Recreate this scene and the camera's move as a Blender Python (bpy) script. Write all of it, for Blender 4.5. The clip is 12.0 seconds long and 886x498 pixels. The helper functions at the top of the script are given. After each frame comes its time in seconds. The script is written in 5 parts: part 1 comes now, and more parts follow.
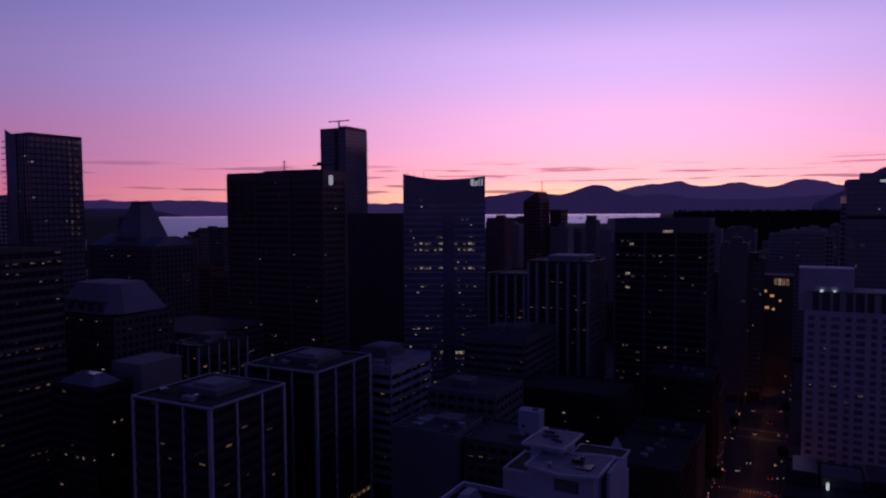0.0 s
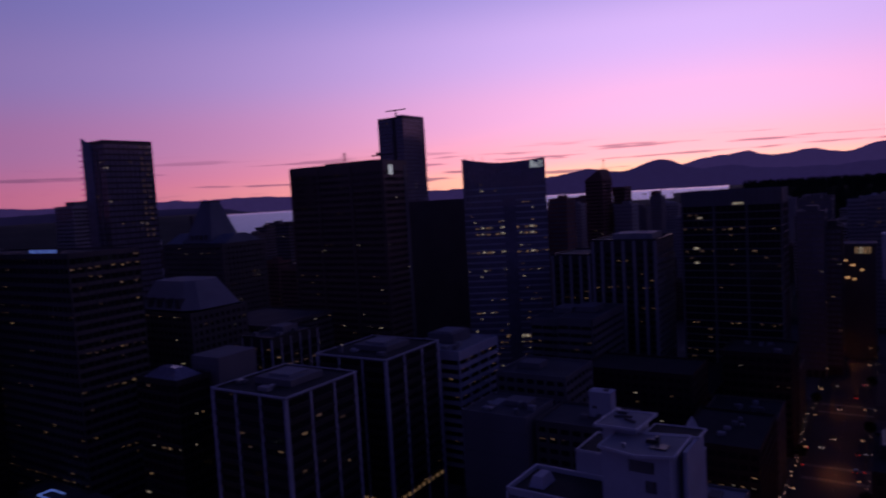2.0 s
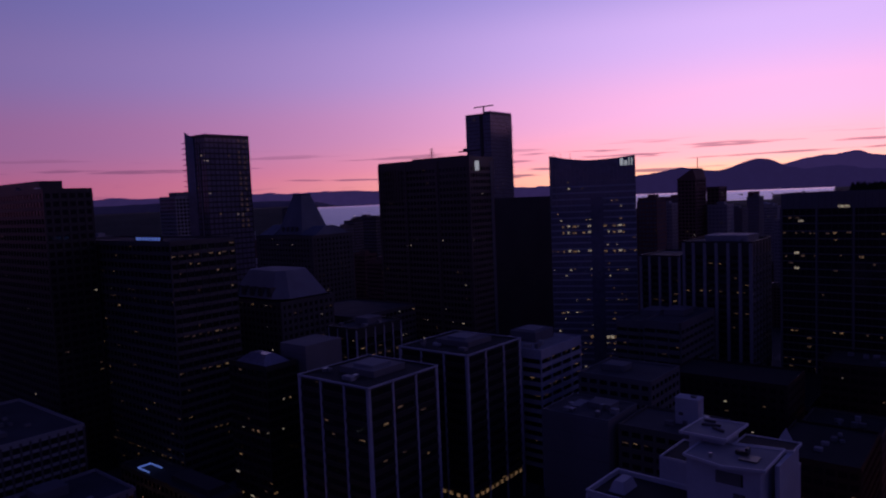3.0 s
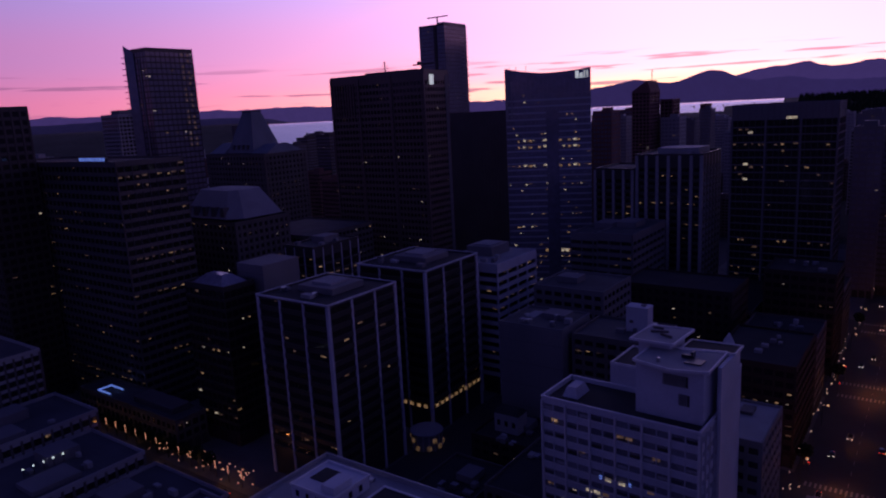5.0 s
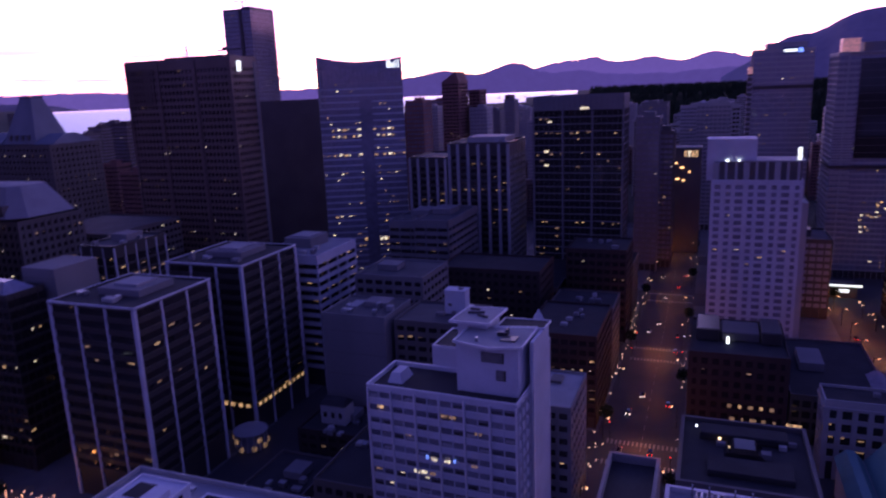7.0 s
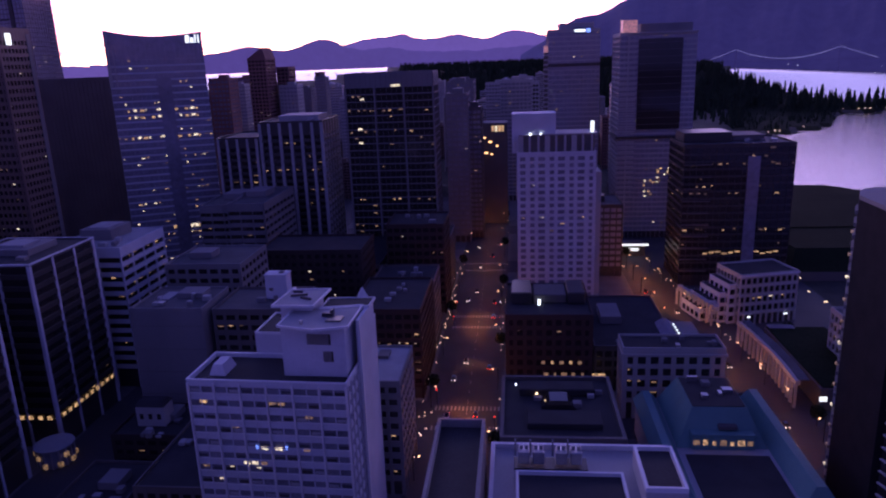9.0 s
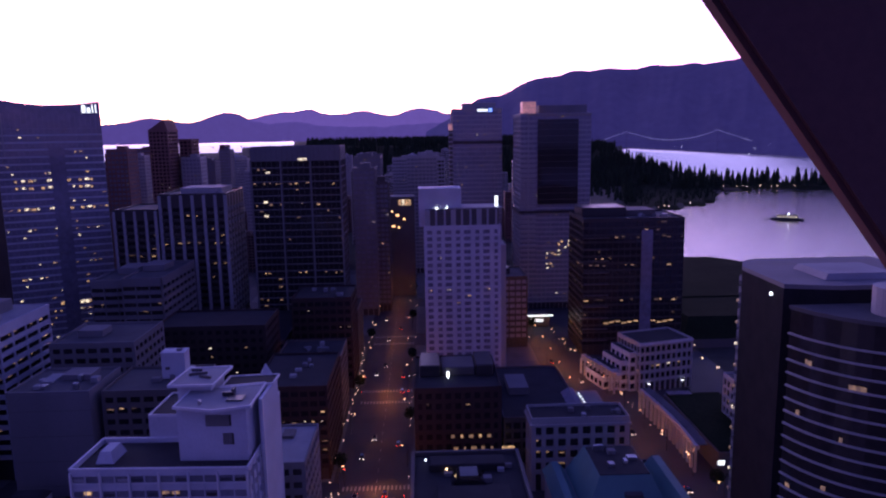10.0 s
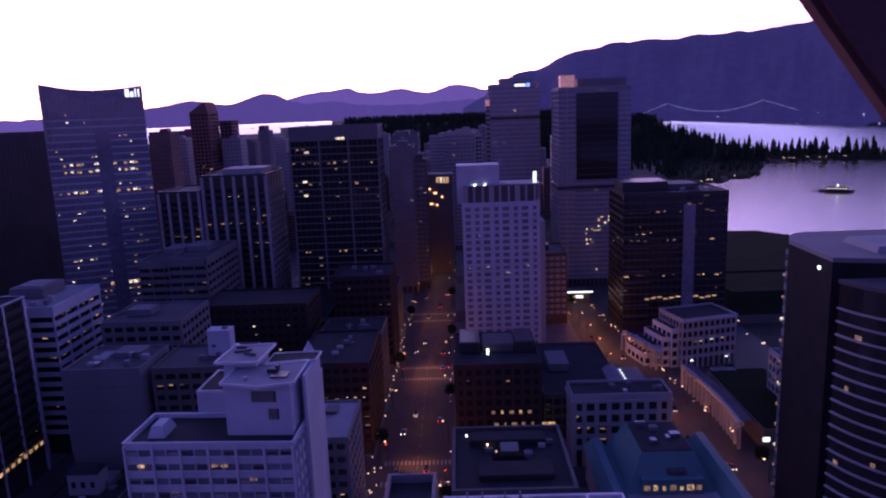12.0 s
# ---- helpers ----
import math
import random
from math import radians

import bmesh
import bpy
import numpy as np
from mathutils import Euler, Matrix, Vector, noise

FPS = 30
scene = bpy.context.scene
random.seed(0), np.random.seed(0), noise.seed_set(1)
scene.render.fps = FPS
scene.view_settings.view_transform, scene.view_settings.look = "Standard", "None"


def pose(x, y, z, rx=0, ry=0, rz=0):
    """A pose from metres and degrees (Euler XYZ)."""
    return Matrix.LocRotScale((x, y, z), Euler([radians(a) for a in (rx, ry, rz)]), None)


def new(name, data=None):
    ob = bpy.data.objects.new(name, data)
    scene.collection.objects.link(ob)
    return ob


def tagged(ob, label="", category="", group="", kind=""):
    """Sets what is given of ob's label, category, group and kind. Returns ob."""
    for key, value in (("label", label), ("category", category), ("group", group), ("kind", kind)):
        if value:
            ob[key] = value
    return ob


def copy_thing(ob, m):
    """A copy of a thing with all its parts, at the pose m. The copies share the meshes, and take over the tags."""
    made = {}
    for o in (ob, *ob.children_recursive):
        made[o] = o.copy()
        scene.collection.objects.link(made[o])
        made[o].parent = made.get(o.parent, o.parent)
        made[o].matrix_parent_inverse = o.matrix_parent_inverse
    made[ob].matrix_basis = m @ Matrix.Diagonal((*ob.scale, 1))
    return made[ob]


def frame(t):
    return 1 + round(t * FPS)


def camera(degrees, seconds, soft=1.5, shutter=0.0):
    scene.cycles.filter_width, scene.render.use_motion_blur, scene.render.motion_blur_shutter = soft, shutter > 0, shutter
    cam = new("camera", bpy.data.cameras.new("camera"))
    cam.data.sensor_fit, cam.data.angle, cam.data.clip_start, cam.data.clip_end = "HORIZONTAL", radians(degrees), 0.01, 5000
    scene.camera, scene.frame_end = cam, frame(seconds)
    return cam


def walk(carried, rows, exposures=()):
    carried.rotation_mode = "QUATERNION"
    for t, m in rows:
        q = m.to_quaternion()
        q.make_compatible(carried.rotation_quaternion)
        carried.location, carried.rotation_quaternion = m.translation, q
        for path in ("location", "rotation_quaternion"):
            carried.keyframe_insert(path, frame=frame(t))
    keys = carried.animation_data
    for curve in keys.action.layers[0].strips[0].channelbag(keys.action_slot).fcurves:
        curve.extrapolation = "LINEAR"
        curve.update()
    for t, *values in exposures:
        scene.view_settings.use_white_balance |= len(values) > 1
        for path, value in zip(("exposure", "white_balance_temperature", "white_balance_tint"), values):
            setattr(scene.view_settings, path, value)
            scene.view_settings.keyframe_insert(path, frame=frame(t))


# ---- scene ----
cam = camera(64.6, 12.0, soft=2.1, shutter=0.5)
EYE = (0.0, 0.0, 120.0)
# seconds, yaw (0 looks down the main street), pitch, roll
TURN = [
    (0.0, 27.24, -3.26, 0.35), (0.5, 26.86, -3.61, 0.37), (1.0, 26.75, -4.33, 0.58), (1.5, 28.57, -4.76, 1.98),
    (2.0, 32.15, -4.33, 3.35), (2.5, 38.37, -4.07, 3.37), (2.7, 38.85, -4.20, 2.60), (4.3, 39.63, -4.74, 2.30),
    (4.5, 37.31, -6.76, 2.46), (5.0, 35.48, -11.27, 2.92), (5.5, 35.48, -11.40, 2.84), (5.8, 35.30, -11.96, 2.53),
    (6.0, 34.76, -12.37, 2.17), (6.5, 25.31, -13.80, 1.05), (7.0, 20.60, -12.80, 2.25), (7.2, 19.01, -11.76, 3.60),
    (8.8, 5.87, -14.93, 2.16), (9.0, 5.60, -15.13, 2.08), (9.5, 2.59, -12.61, 1.24), (10.0, -1.85, -9.38, 0.97),
    (10.5, -1.77, -8.86, 0.70), (11.0, 0.54, -11.12, 2.00), (11.5, 0.80, -11.03, 1.74), (12.0, 1.12, -11.15, 2.19),
]
SHIFT = {10.0: 0.05, 10.5: 0.055}      # a small step aside, in metres
walk(cam, [(t, pose(EYE[0] + SHIFT.get(t, 0.0), EYE[1], EYE[2], 90 + p, r, w)) for t, w, p, r in TURN],
     exposures=[(0.0, -2.5), (2.7, -2.5), (4.3, -2.3), (4.6, -2.1), (5.0, -1.8), (5.25, -1.15), (5.5, -0.55), (5.9, -0.1), (12.0, -0.1)])

# ---- world: the dusk sky, glowing where the sun went down ----
GLOW = radians(12.0)      # azimuth of the afterglow, to the left of the main street
world = bpy.data.worlds.new("dusk_sky")
scene.world = world
world.use_nodes = True
WT = world.node_tree
WT.nodes.clear()


def wmath(op, a, b=0.0):
    n = WT.nodes.new("ShaderNodeMath")
    n.operation = op
    for i, v in enumerate((a, b)):
        if isinstance(v, (int, float)):
            n.inputs[i].default_value = v
        else:
            WT.links.new(v, n.inputs[i])
    return n.outputs[0]


def wramp(fac, stops):
    n = WT.nodes.new("ShaderNodeValToRGB")
    n.color_ramp.interpolation = "EASE"
    els = n.color_ramp.elements
    while len(els) < len(stops):
        els.new(0.5)
    for e, (at, col) in zip(els, stops):
        e.position, e.color = at, (*col, 1)
    WT.links.new(fac, n.inputs[0])
    return n.outputs[0]


def wmix(fac, a, b):
    n = WT.nodes.new("ShaderNodeMix")
    n.data_type = "RGBA"
    WT.links.new(fac, n.inputs[0])
    WT.links.new(a, n.inputs[6])
    if isinstance(b, tuple):
        n.inputs[7].default_value = (*b, 1)
    else:
        WT.links.new(b, n.inputs[7])
    return n.outputs[2]


def scaled(col, k):
    n = WT.nodes.new("ShaderNodeVectorMath")
    n.operation = "SCALE"
    WT.links.new(col, n.inputs[0])
    n.inputs["Scale"].default_value = k
    return n.outputs[0]


tc = WT.nodes.new("ShaderNodeTexCoord")
sep = WT.nodes.new("ShaderNodeSeparateXYZ")
WT.links.new(tc.outputs["Generated"], sep.inputs[0])
SX, SY, SZ = sep.outputs
# height in the sky, 0 at the horizon, 1 overhead; square root spreads the low bands
high = wmath("POWER", wmath("MAXIMUM", SZ, 0.0), 0.5)
towards = wmath("ADD", wmath("MULTIPLY", SX, -math.sin(GLOW)), wmath("MULTIPLY", SY, math.cos(GLOW)))
west = wmath("MULTIPLY_ADD", towards, 0.5)
west.node.inputs[2].default_value = 0.5
west_wide = wmath("POWER", wmath("MAXIMUM", west, 0.0), 2.2)
west_close = wmath("POWER", wmath("MAXIMUM", towards, 0.0), 8.0)
SKY_SIDE = wramp(high, [(0.0, (3.3, 0.72, 1.15)), (0.16, (3.1, 0.82, 1.5)), (0.30, (2.25, 0.92, 2.0)), (0.42, (1.58, 1.08, 2.6)),
                        (0.52, (1.12, 0.97, 2.6)), (0.66, (0.115, 0.125, 0.62)), (1.0, (0.046, 0.052, 0.35))])
SKY_GLOW = wramp(high, [(0.0, (6.5, 2.9, 1.5)), (0.13, (6.6, 3.1, 1.9)), (0.22, (5.7, 2.33, 2.7)), (0.33, (4.5, 2.25, 3.7)),
                        (0.45, (3.3, 2.2, 4.3)), (0.55, (1.9, 1.5, 3.5)), (0.70, (0.14, 0.15, 0.72)), (1.0, (0.046, 0.052, 0.35))])
SKY_EAST = wramp(high, [(0.0, (0.086, 0.080, 0.37)), (0.3, (0.108, 0.101, 0.53)), (0.6, (0.079, 0.078, 0.44)), (1.0, (0.052, 0.057, 0.33))])
sky = wmix(west_wide, SKY_EAST, scaled(SKY_SIDE, 1.38))
sky = wmix(west_close, sky, scaled(SKY_GLOW, 1.38))
# thin dark streaks of cloud low over the horizon
mapn = WT.nodes.new("ShaderNodeMapping")
mapn.inputs["Scale"].default_value = (7.0, 7.0, 190.0)
WT.links.new(tc.outputs["Generated"], mapn.inputs[0])
streak = WT.nodes.new("ShaderNodeTexNoise")
streak.inputs["Scale"].default_value = 1.0
streak.inputs["Detail"].default_value = 3.0
WT.links.new(mapn.outputs[0], streak.inputs["Vector"])
band = wramp(SZ, [(0.0, (0.6, 0.6, 0.6)), (0.02, (1, 1, 1)), (0.05, (0.9, 0.9, 0.9)), (0.075, (0.0, 0.0, 0.0)), (0.6, (0, 0, 0))])
cut = wramp(streak.outputs[0], [(0.57, (0, 0, 0)), (0.64, (1, 1, 1))])
cloud = wmath("MULTIPLY", wmath("MULTIPLY", band, cut), 0.75)
sky = wmix(cloud, sky, (1.1, 0.42, 0.95))
bg = WT.nodes.new("ShaderNodeBackground")
bg.inputs["Strength"].default_value = 1.0
WT.links.new(sky, bg.inputs["Color"])
out = WT.nodes.new("ShaderNodeOutputWorld")
WT.links.new(bg.outputs[0], out.inputs["Surface"])

# ---- materials ----


def material(name, col, rough=0.7, metal=0.0, vary=0.25, scale=0.15, grain=4.0, bump=0.15, emit=None, power=0.0, spec=0.5, rand=0.0, streaks=0.0, patchy=False):
    """A procedural surface: broad blotches and fine grain in the colour, and relief. scale, grain: per metre. rand: change from object to object."""
    m = bpy.data.materials.new(name)
    m.use_nodes = True
    nt = m.node_tree
    p = nt.nodes["Principled BSDF"]
    p.inputs["Roughness"].default_value = rough
    p.inputs["Metallic"].default_value = metal
    p.inputs["Specular IOR Level"].default_value = spec
    co = nt.nodes.new("ShaderNodeTexCoord")
    geo = nt.nodes.new("ShaderNodeNewGeometry")
    if vary:
        a = nt.nodes.new("ShaderNodeTexNoise")
        a.inputs["Scale"].default_value, a.inputs["Detail"].default_value = scale, 4
        b = nt.nodes.new("ShaderNodeTexNoise")
        b.inputs["Scale"].default_value, b.inputs["Detail"].default_value = grain, 3
        nt.links.new(geo.outputs["Position"], a.inputs["Vector"])
        nt.links.new(geo.outputs["Position"], b.inputs["Vector"])
        if streaks:
            mp = nt.nodes.new("ShaderNodeMapping")
            mp.inputs["Scale"].default_value = (1, 1, streaks)
            nt.links.new(geo.outputs["Position"], mp.inputs[0])
            nt.links.new(mp.outputs[0], a.inputs["Vector"])
        s = nt.nodes.new("ShaderNodeMath")
        s.operation = "ADD"
        nt.links.new(a.outputs[0], s.inputs[0])
        nt.links.new(b.outputs[0], s.inputs[1])
        last = s.outputs[0]
        if rand:
            oi = nt.nodes.new("ShaderNodeObjectInfo")
            r = nt.nodes.new("ShaderNodeMath")
            r.operation = "MULTIPLY_ADD"
            r.inputs[1].default_value = rand
            nt.links.new(oi.outputs["Random"], r.inputs[0])
            nt.links.new(last, r.inputs[2])
            last = r.outputs[0]
        mr = nt.nodes.new("ShaderNodeMapRange")
        mr.inputs["From Min"].default_value, mr.inputs["From Max"].default_value = 0.6, 1.4 + rand
        mr.inputs["To Min"].default_value, mr.inputs["To Max"].default_value = 1 - vary, 1 + vary
        nt.links.new(last, mr.inputs["Value"])
        mx = nt.nodes.new("ShaderNodeVectorMath")
        mx.operation = "SCALE"
        mx.inputs[0].default_value = col
        nt.links.new(mr.outputs[0], mx.inputs["Scale"])
        nt.links.new(mx.outputs[0], p.inputs["Base Color"])
        if bump:
            bp = nt.nodes.new("ShaderNodeBump")
            bp.inputs["Strength"].default_value = bump
            bp.inputs["Distance"].default_value = 0.05
            nt.links.new(b.outputs[0], bp.inputs["Height"])
            nt.links.new(bp.outputs[0], p.inputs["Normal"])
    else:
        p.inputs["Base Color"].default_value = (*col, 1)
    if emit and patchy:
        pn = nt.nodes.new("ShaderNodeTexNoise")
        pn.inputs["Scale"].default_value, pn.inputs["Detail"].default_value = 1.1, 2
        nt.links.new(geo.outputs["Position"], pn.inputs["Vector"])
        pr = nt.nodes.new("ShaderNodeMapRange")
        pr.inputs["From Min"].default_value, pr.inputs["From Max"].default_value = 0.32, 0.72
        pr.inputs["To Min"].default_value, pr.inputs["To Max"].default_value = power * 0.08, power * 1.9
        nt.links.new(pn.outputs[0], pr.inputs["Value"])
        nt.links.new(pr.outputs[0], p.inputs["Emission Strength"])
        p.inputs["Emission Color"].default_value = (*emit, 1)
    elif emit:
        p.inputs["Emission Color"].default_value = (*emit, 1)
        p.inputs["Emission Strength"].default_value = power
    return m


M = {
    "asphalt": material("asphalt", (0.05, 0.05, 0.052), 0.75, vary=0.35, scale=0.05),
    "pavement": material("pavement_concrete", (0.13, 0.125, 0.12), 0.85, vary=0.25),
    "land": material("city_ground", (0.06, 0.062, 0.05), 0.9, vary=0.4, scale=0.01, grain=0.1, spec=0.1),
    "white": material("white_concrete", (0.60, 0.61, 0.64), 0.75, vary=0.22, scale=0.12, rand=0.1),
    "trim": material("fresh_white_trim", (0.76, 0.76, 0.75), 0.6, vary=0.1),
    "pale": material("pale_concrete", (0.42, 0.41, 0.39), 0.8, vary=0.2, scale=0.06, rand=0.1),
    "grey": material("grey_concrete", (0.22, 0.21, 0.205), 0.85, vary=0.25, scale=0.05, streaks=0.3),
    "darkgrey": material("dark_stone", (0.13, 0.115, 0.105), 0.7, vary=0.25, scale=0.07),
    "brown": material("bronze_cladding", (0.19, 0.13, 0.105), 0.5, vary=0.25, scale=0.05, rand=0.2),
    "brick": material("dark_brick", (0.05, 0.033, 0.028), 0.85, vary=0.3, scale=0.1, grain=5),
    "redbrick": material("red_brick", (0.24, 0.12, 0.10), 0.85, vary=0.3, scale=0.08, grain=5),
    "black": material("black_cladding", (0.055, 0.048, 0.044), 0.4, vary=0.25),
    "roof": material("gravel_roof", (0.10, 0.098, 0.095), 0.9, vary=0.35, scale=0.12),
    "roofdark": material("tar_roof", (0.035, 0.034, 0.034), 0.9, vary=0.4, scale=0.15),
    "rooflight": material("pale_membrane_roof", (0.33, 0.33, 0.33), 0.85, vary=0.2, scale=0.12),
    "copper": material("green_copper", (0.13, 0.26, 0.24), 0.65, vary=0.25, scale=0.1, streaks=0.2),
    "metal": material("galvanised_metal", (0.45, 0.45, 0.46), 0.4, 0.9, vary=0.2),
    "steel": material("dark_steel", (0.06, 0.06, 0.065), 0.45, 0.6, vary=0.2),
    "glass": material("dark_window_glass", (0.032, 0.028, 0.026), 0.06, vary=0.4, scale=0.3, grain=0.8, bump=0.05, spec=0.6, rand=0.6),
    "glassblue": material("blue_window_glass", (0.26, 0.25, 0.29), 0.08, vary=0.4, scale=0.3, grain=0.5, bump=0.06, spec=1.0, rand=0.6),
    "glasspale": material("curtained_window_glass", (0.24, 0.24, 0.26), 0.15, vary=0.5, scale=0.3, grain=0.8, bump=0.05, spec=0.5, rand=0.9),
    "rooflow": material("dim_membrane_roof", (0.095, 0.095, 0.1), 0.9, vary=0.35, scale=0.1),
    "litwarm": material("lit_window_warm", (0.3, 0.25, 0.2), 0.5, vary=0, emit=(1.0, 0.58, 0.28), power=0.6, patchy=True),
    "litcool": material("lit_window_cool", (0.3, 0.3, 0.3), 0.5, vary=0, emit=(1.0, 0.80, 0.58), power=1.1, patchy=True),
    "litdim": material("lit_window_dim", (0.3, 0.25, 0.2), 0.5, vary=0, emit=(1.0, 0.56, 0.28), power=0.2, patchy=True),
    "bulb": material("lamp_bulb", (0.8, 0.7, 0.6), 0.5, vary=0, emit=(1.0, 0.66, 0.36), power=4.0),
    "bulbwhite": material("lamp_bulb_white", (0.8, 0.8, 0.8), 0.5, vary=0, emit=(0.85, 0.92, 1.0), power=3.5),
    "signpanel": material("sign_panel_blue", (0.02, 0.03, 0.15), 0.4, vary=0, emit=(0.12, 0.18, 0.8), power=0.06),
    "slateroof": material("weathered_metal_roof", (0.20, 0.22, 0.25), 0.7, vary=0.25, scale=0.1, streaks=0.3),
    "sodium": material("sodium_lamp", (0.8, 0.5, 0.3), 0.5, vary=0, emit=(1.0, 0.50, 0.22), power=3.0),
    "signwhite": material("sign_white", (0.8, 0.8, 0.8), 0.5, vary=0, emit=(0.9, 0.95, 1.0), power=1.6),
    "signblue": material("sign_blue", (0.1, 0.2, 0.8), 0.5, vary=0, emit=(0.18, 0.30, 1.0), power=2.0),
    "tail": material("tail_light", (0.5, 0.02, 0.02), 0.4, vary=0, emit=(1.0, 0.04, 0.03), power=5.0),
    "head": material("head_light", (0.8, 0.8, 0.8), 0.4, vary=0, emit=(1.0, 0.9, 0.75), power=6.0),
    "post": material("brown_window_post", (0.17, 0.09, 0.085), 0.5, vary=0.15, scale=2, grain=60, bump=0.03),
    "pinkpanel": material("rose_emissive_panel", (0.6, 0.4, 0.4), 0.5, vary=0, emit=(1.0, 0.42, 0.42), power=0.33, patchy=True),
    "slate": material("dark_slate_panels", (0.028, 0.028, 0.03), 0.75, vary=0.3, scale=0.2, spec=0.05),
    "leaf": material("conifer_foliage", (0.03, 0.045, 0.025), 0.9, vary=0.5, scale=0.02, grain=0.4, bump=0.0, spec=0.05),
    "turf": material("roof_turf", (0.022, 0.030, 0.014), 1.0, vary=0.45, scale=0.04, grain=1.0, spec=0.05),
}


# ---- mesh helpers ----
BOXES = {}


def box_data(dx, dy, dz, mat, bevel=0.0):
    """A box mesh standing on its base centre, shared between alike pieces."""
    key = (round(dx, 3), round(dy, 3), round(dz, 3), mat, bevel)
    if key not in BOXES:
        me = bpy.data.meshes.new("piece")
        bm = bmesh.new()
        bmesh.ops.create_cube(bm, size=1)
        bmesh.ops.scale(bm, vec=(dx, dy, dz), verts=bm.verts)
        bmesh.ops.translate(bm, vec=(0, 0, dz / 2), verts=bm.verts)
        if bevel:
            bmesh.ops.bevel(bm, geom=bm.edges[:], offset=bevel, segments=1, affect="EDGES")
        bm.to_mesh(me)
        bm.free()
        me.materials.append(M[mat])
        BOXES[key] = me
    return BOXES[key]


def box(name, parent, x, y, z, dx, dy, dz, mat, rz=0.0, bevel=0.0, label=""):
    """A box part on its base centre, in the parent's own frame."""
    ob = new(name, box_data(dx, dy, dz, mat, bevel))
    ob.location, ob.rotation_euler = (x, y, z), (0, 0, rz)
    ob.parent = parent
    if label:
        ob["label"] = label
    return ob


def part(name, bm, mat, parent, label="", kind=""):
    me = bpy.data.meshes.new(name)
    bm.to_mesh(me)
    bm.free()
    for k in (mat if isinstance(mat, (list, tuple)) else [mat]):
        me.materials.append(M[k])
    ob = new(name, me)
    ob.parent = parent
    return tagged(ob, label, "", "", kind)


def quads(name, verts, faces, mat, parent=None, kind="", label=""):
    me = bpy.data.meshes.new(name)
    me.from_pydata(verts, [], faces)
    me.materials.append(M[mat])
    ob = new(name, me)
    ob.parent = parent
    return tagged(ob, label, "", "", kind)


def add_box(bm, x, y, z, dx, dy, dz, rz=0.0, mi=0):
    g = bmesh.ops.create_cube(bm, size=1, matrix=Matrix.Translation((x, y, z + dz / 2)) @ Matrix.Rotation(rz, 4, "Z") @ Matrix.Diagonal((dx, dy, dz, 1)))
    for f in {f for v in g["verts"] for f in v.link_faces}:
        f.material_index = mi


def root(name, x, y, z=0.0, rz=0.0, label="", category="", group="", kind=""):
    ob = new(name)
    ob.empty_display_size = 2.0
    ob.location, ob.rotation_euler = (x, y, z), (0, 0, radians(rz))
    return tagged(ob, label, category, group, kind)


RNG = random.Random(7)
FACE = {"S": (0, -1), "E": (1, 0), "N": (0, 1), "W": (-1, 0)}


def joined_boxes(name, boxes, mat, parent, label=""):
    """Many small boxes (centre x, y, base z, dx, dy, dz) in one mesh."""
    verts, faces = [], []
    for x, y, z, dx, dy, dz in boxes:
        n = len(verts)
        for c in (z, z + dz):
            verts += [(x - dx / 2, y - dy / 2, c), (x + dx / 2, y - dy / 2, c), (x + dx / 2, y + dy / 2, c), (x - dx / 2, y + dy / 2, c)]
        faces += [(n, n + 3, n + 2, n + 1), (n + 4, n + 5, n + 6, n + 7)]
        faces += [(n + i, n + (i + 1) % 4, n + 4 + (i + 1) % 4, n + 4 + i) for i in range(4)]
    return quads(name, verts, faces, mat, parent, "stuff", label)


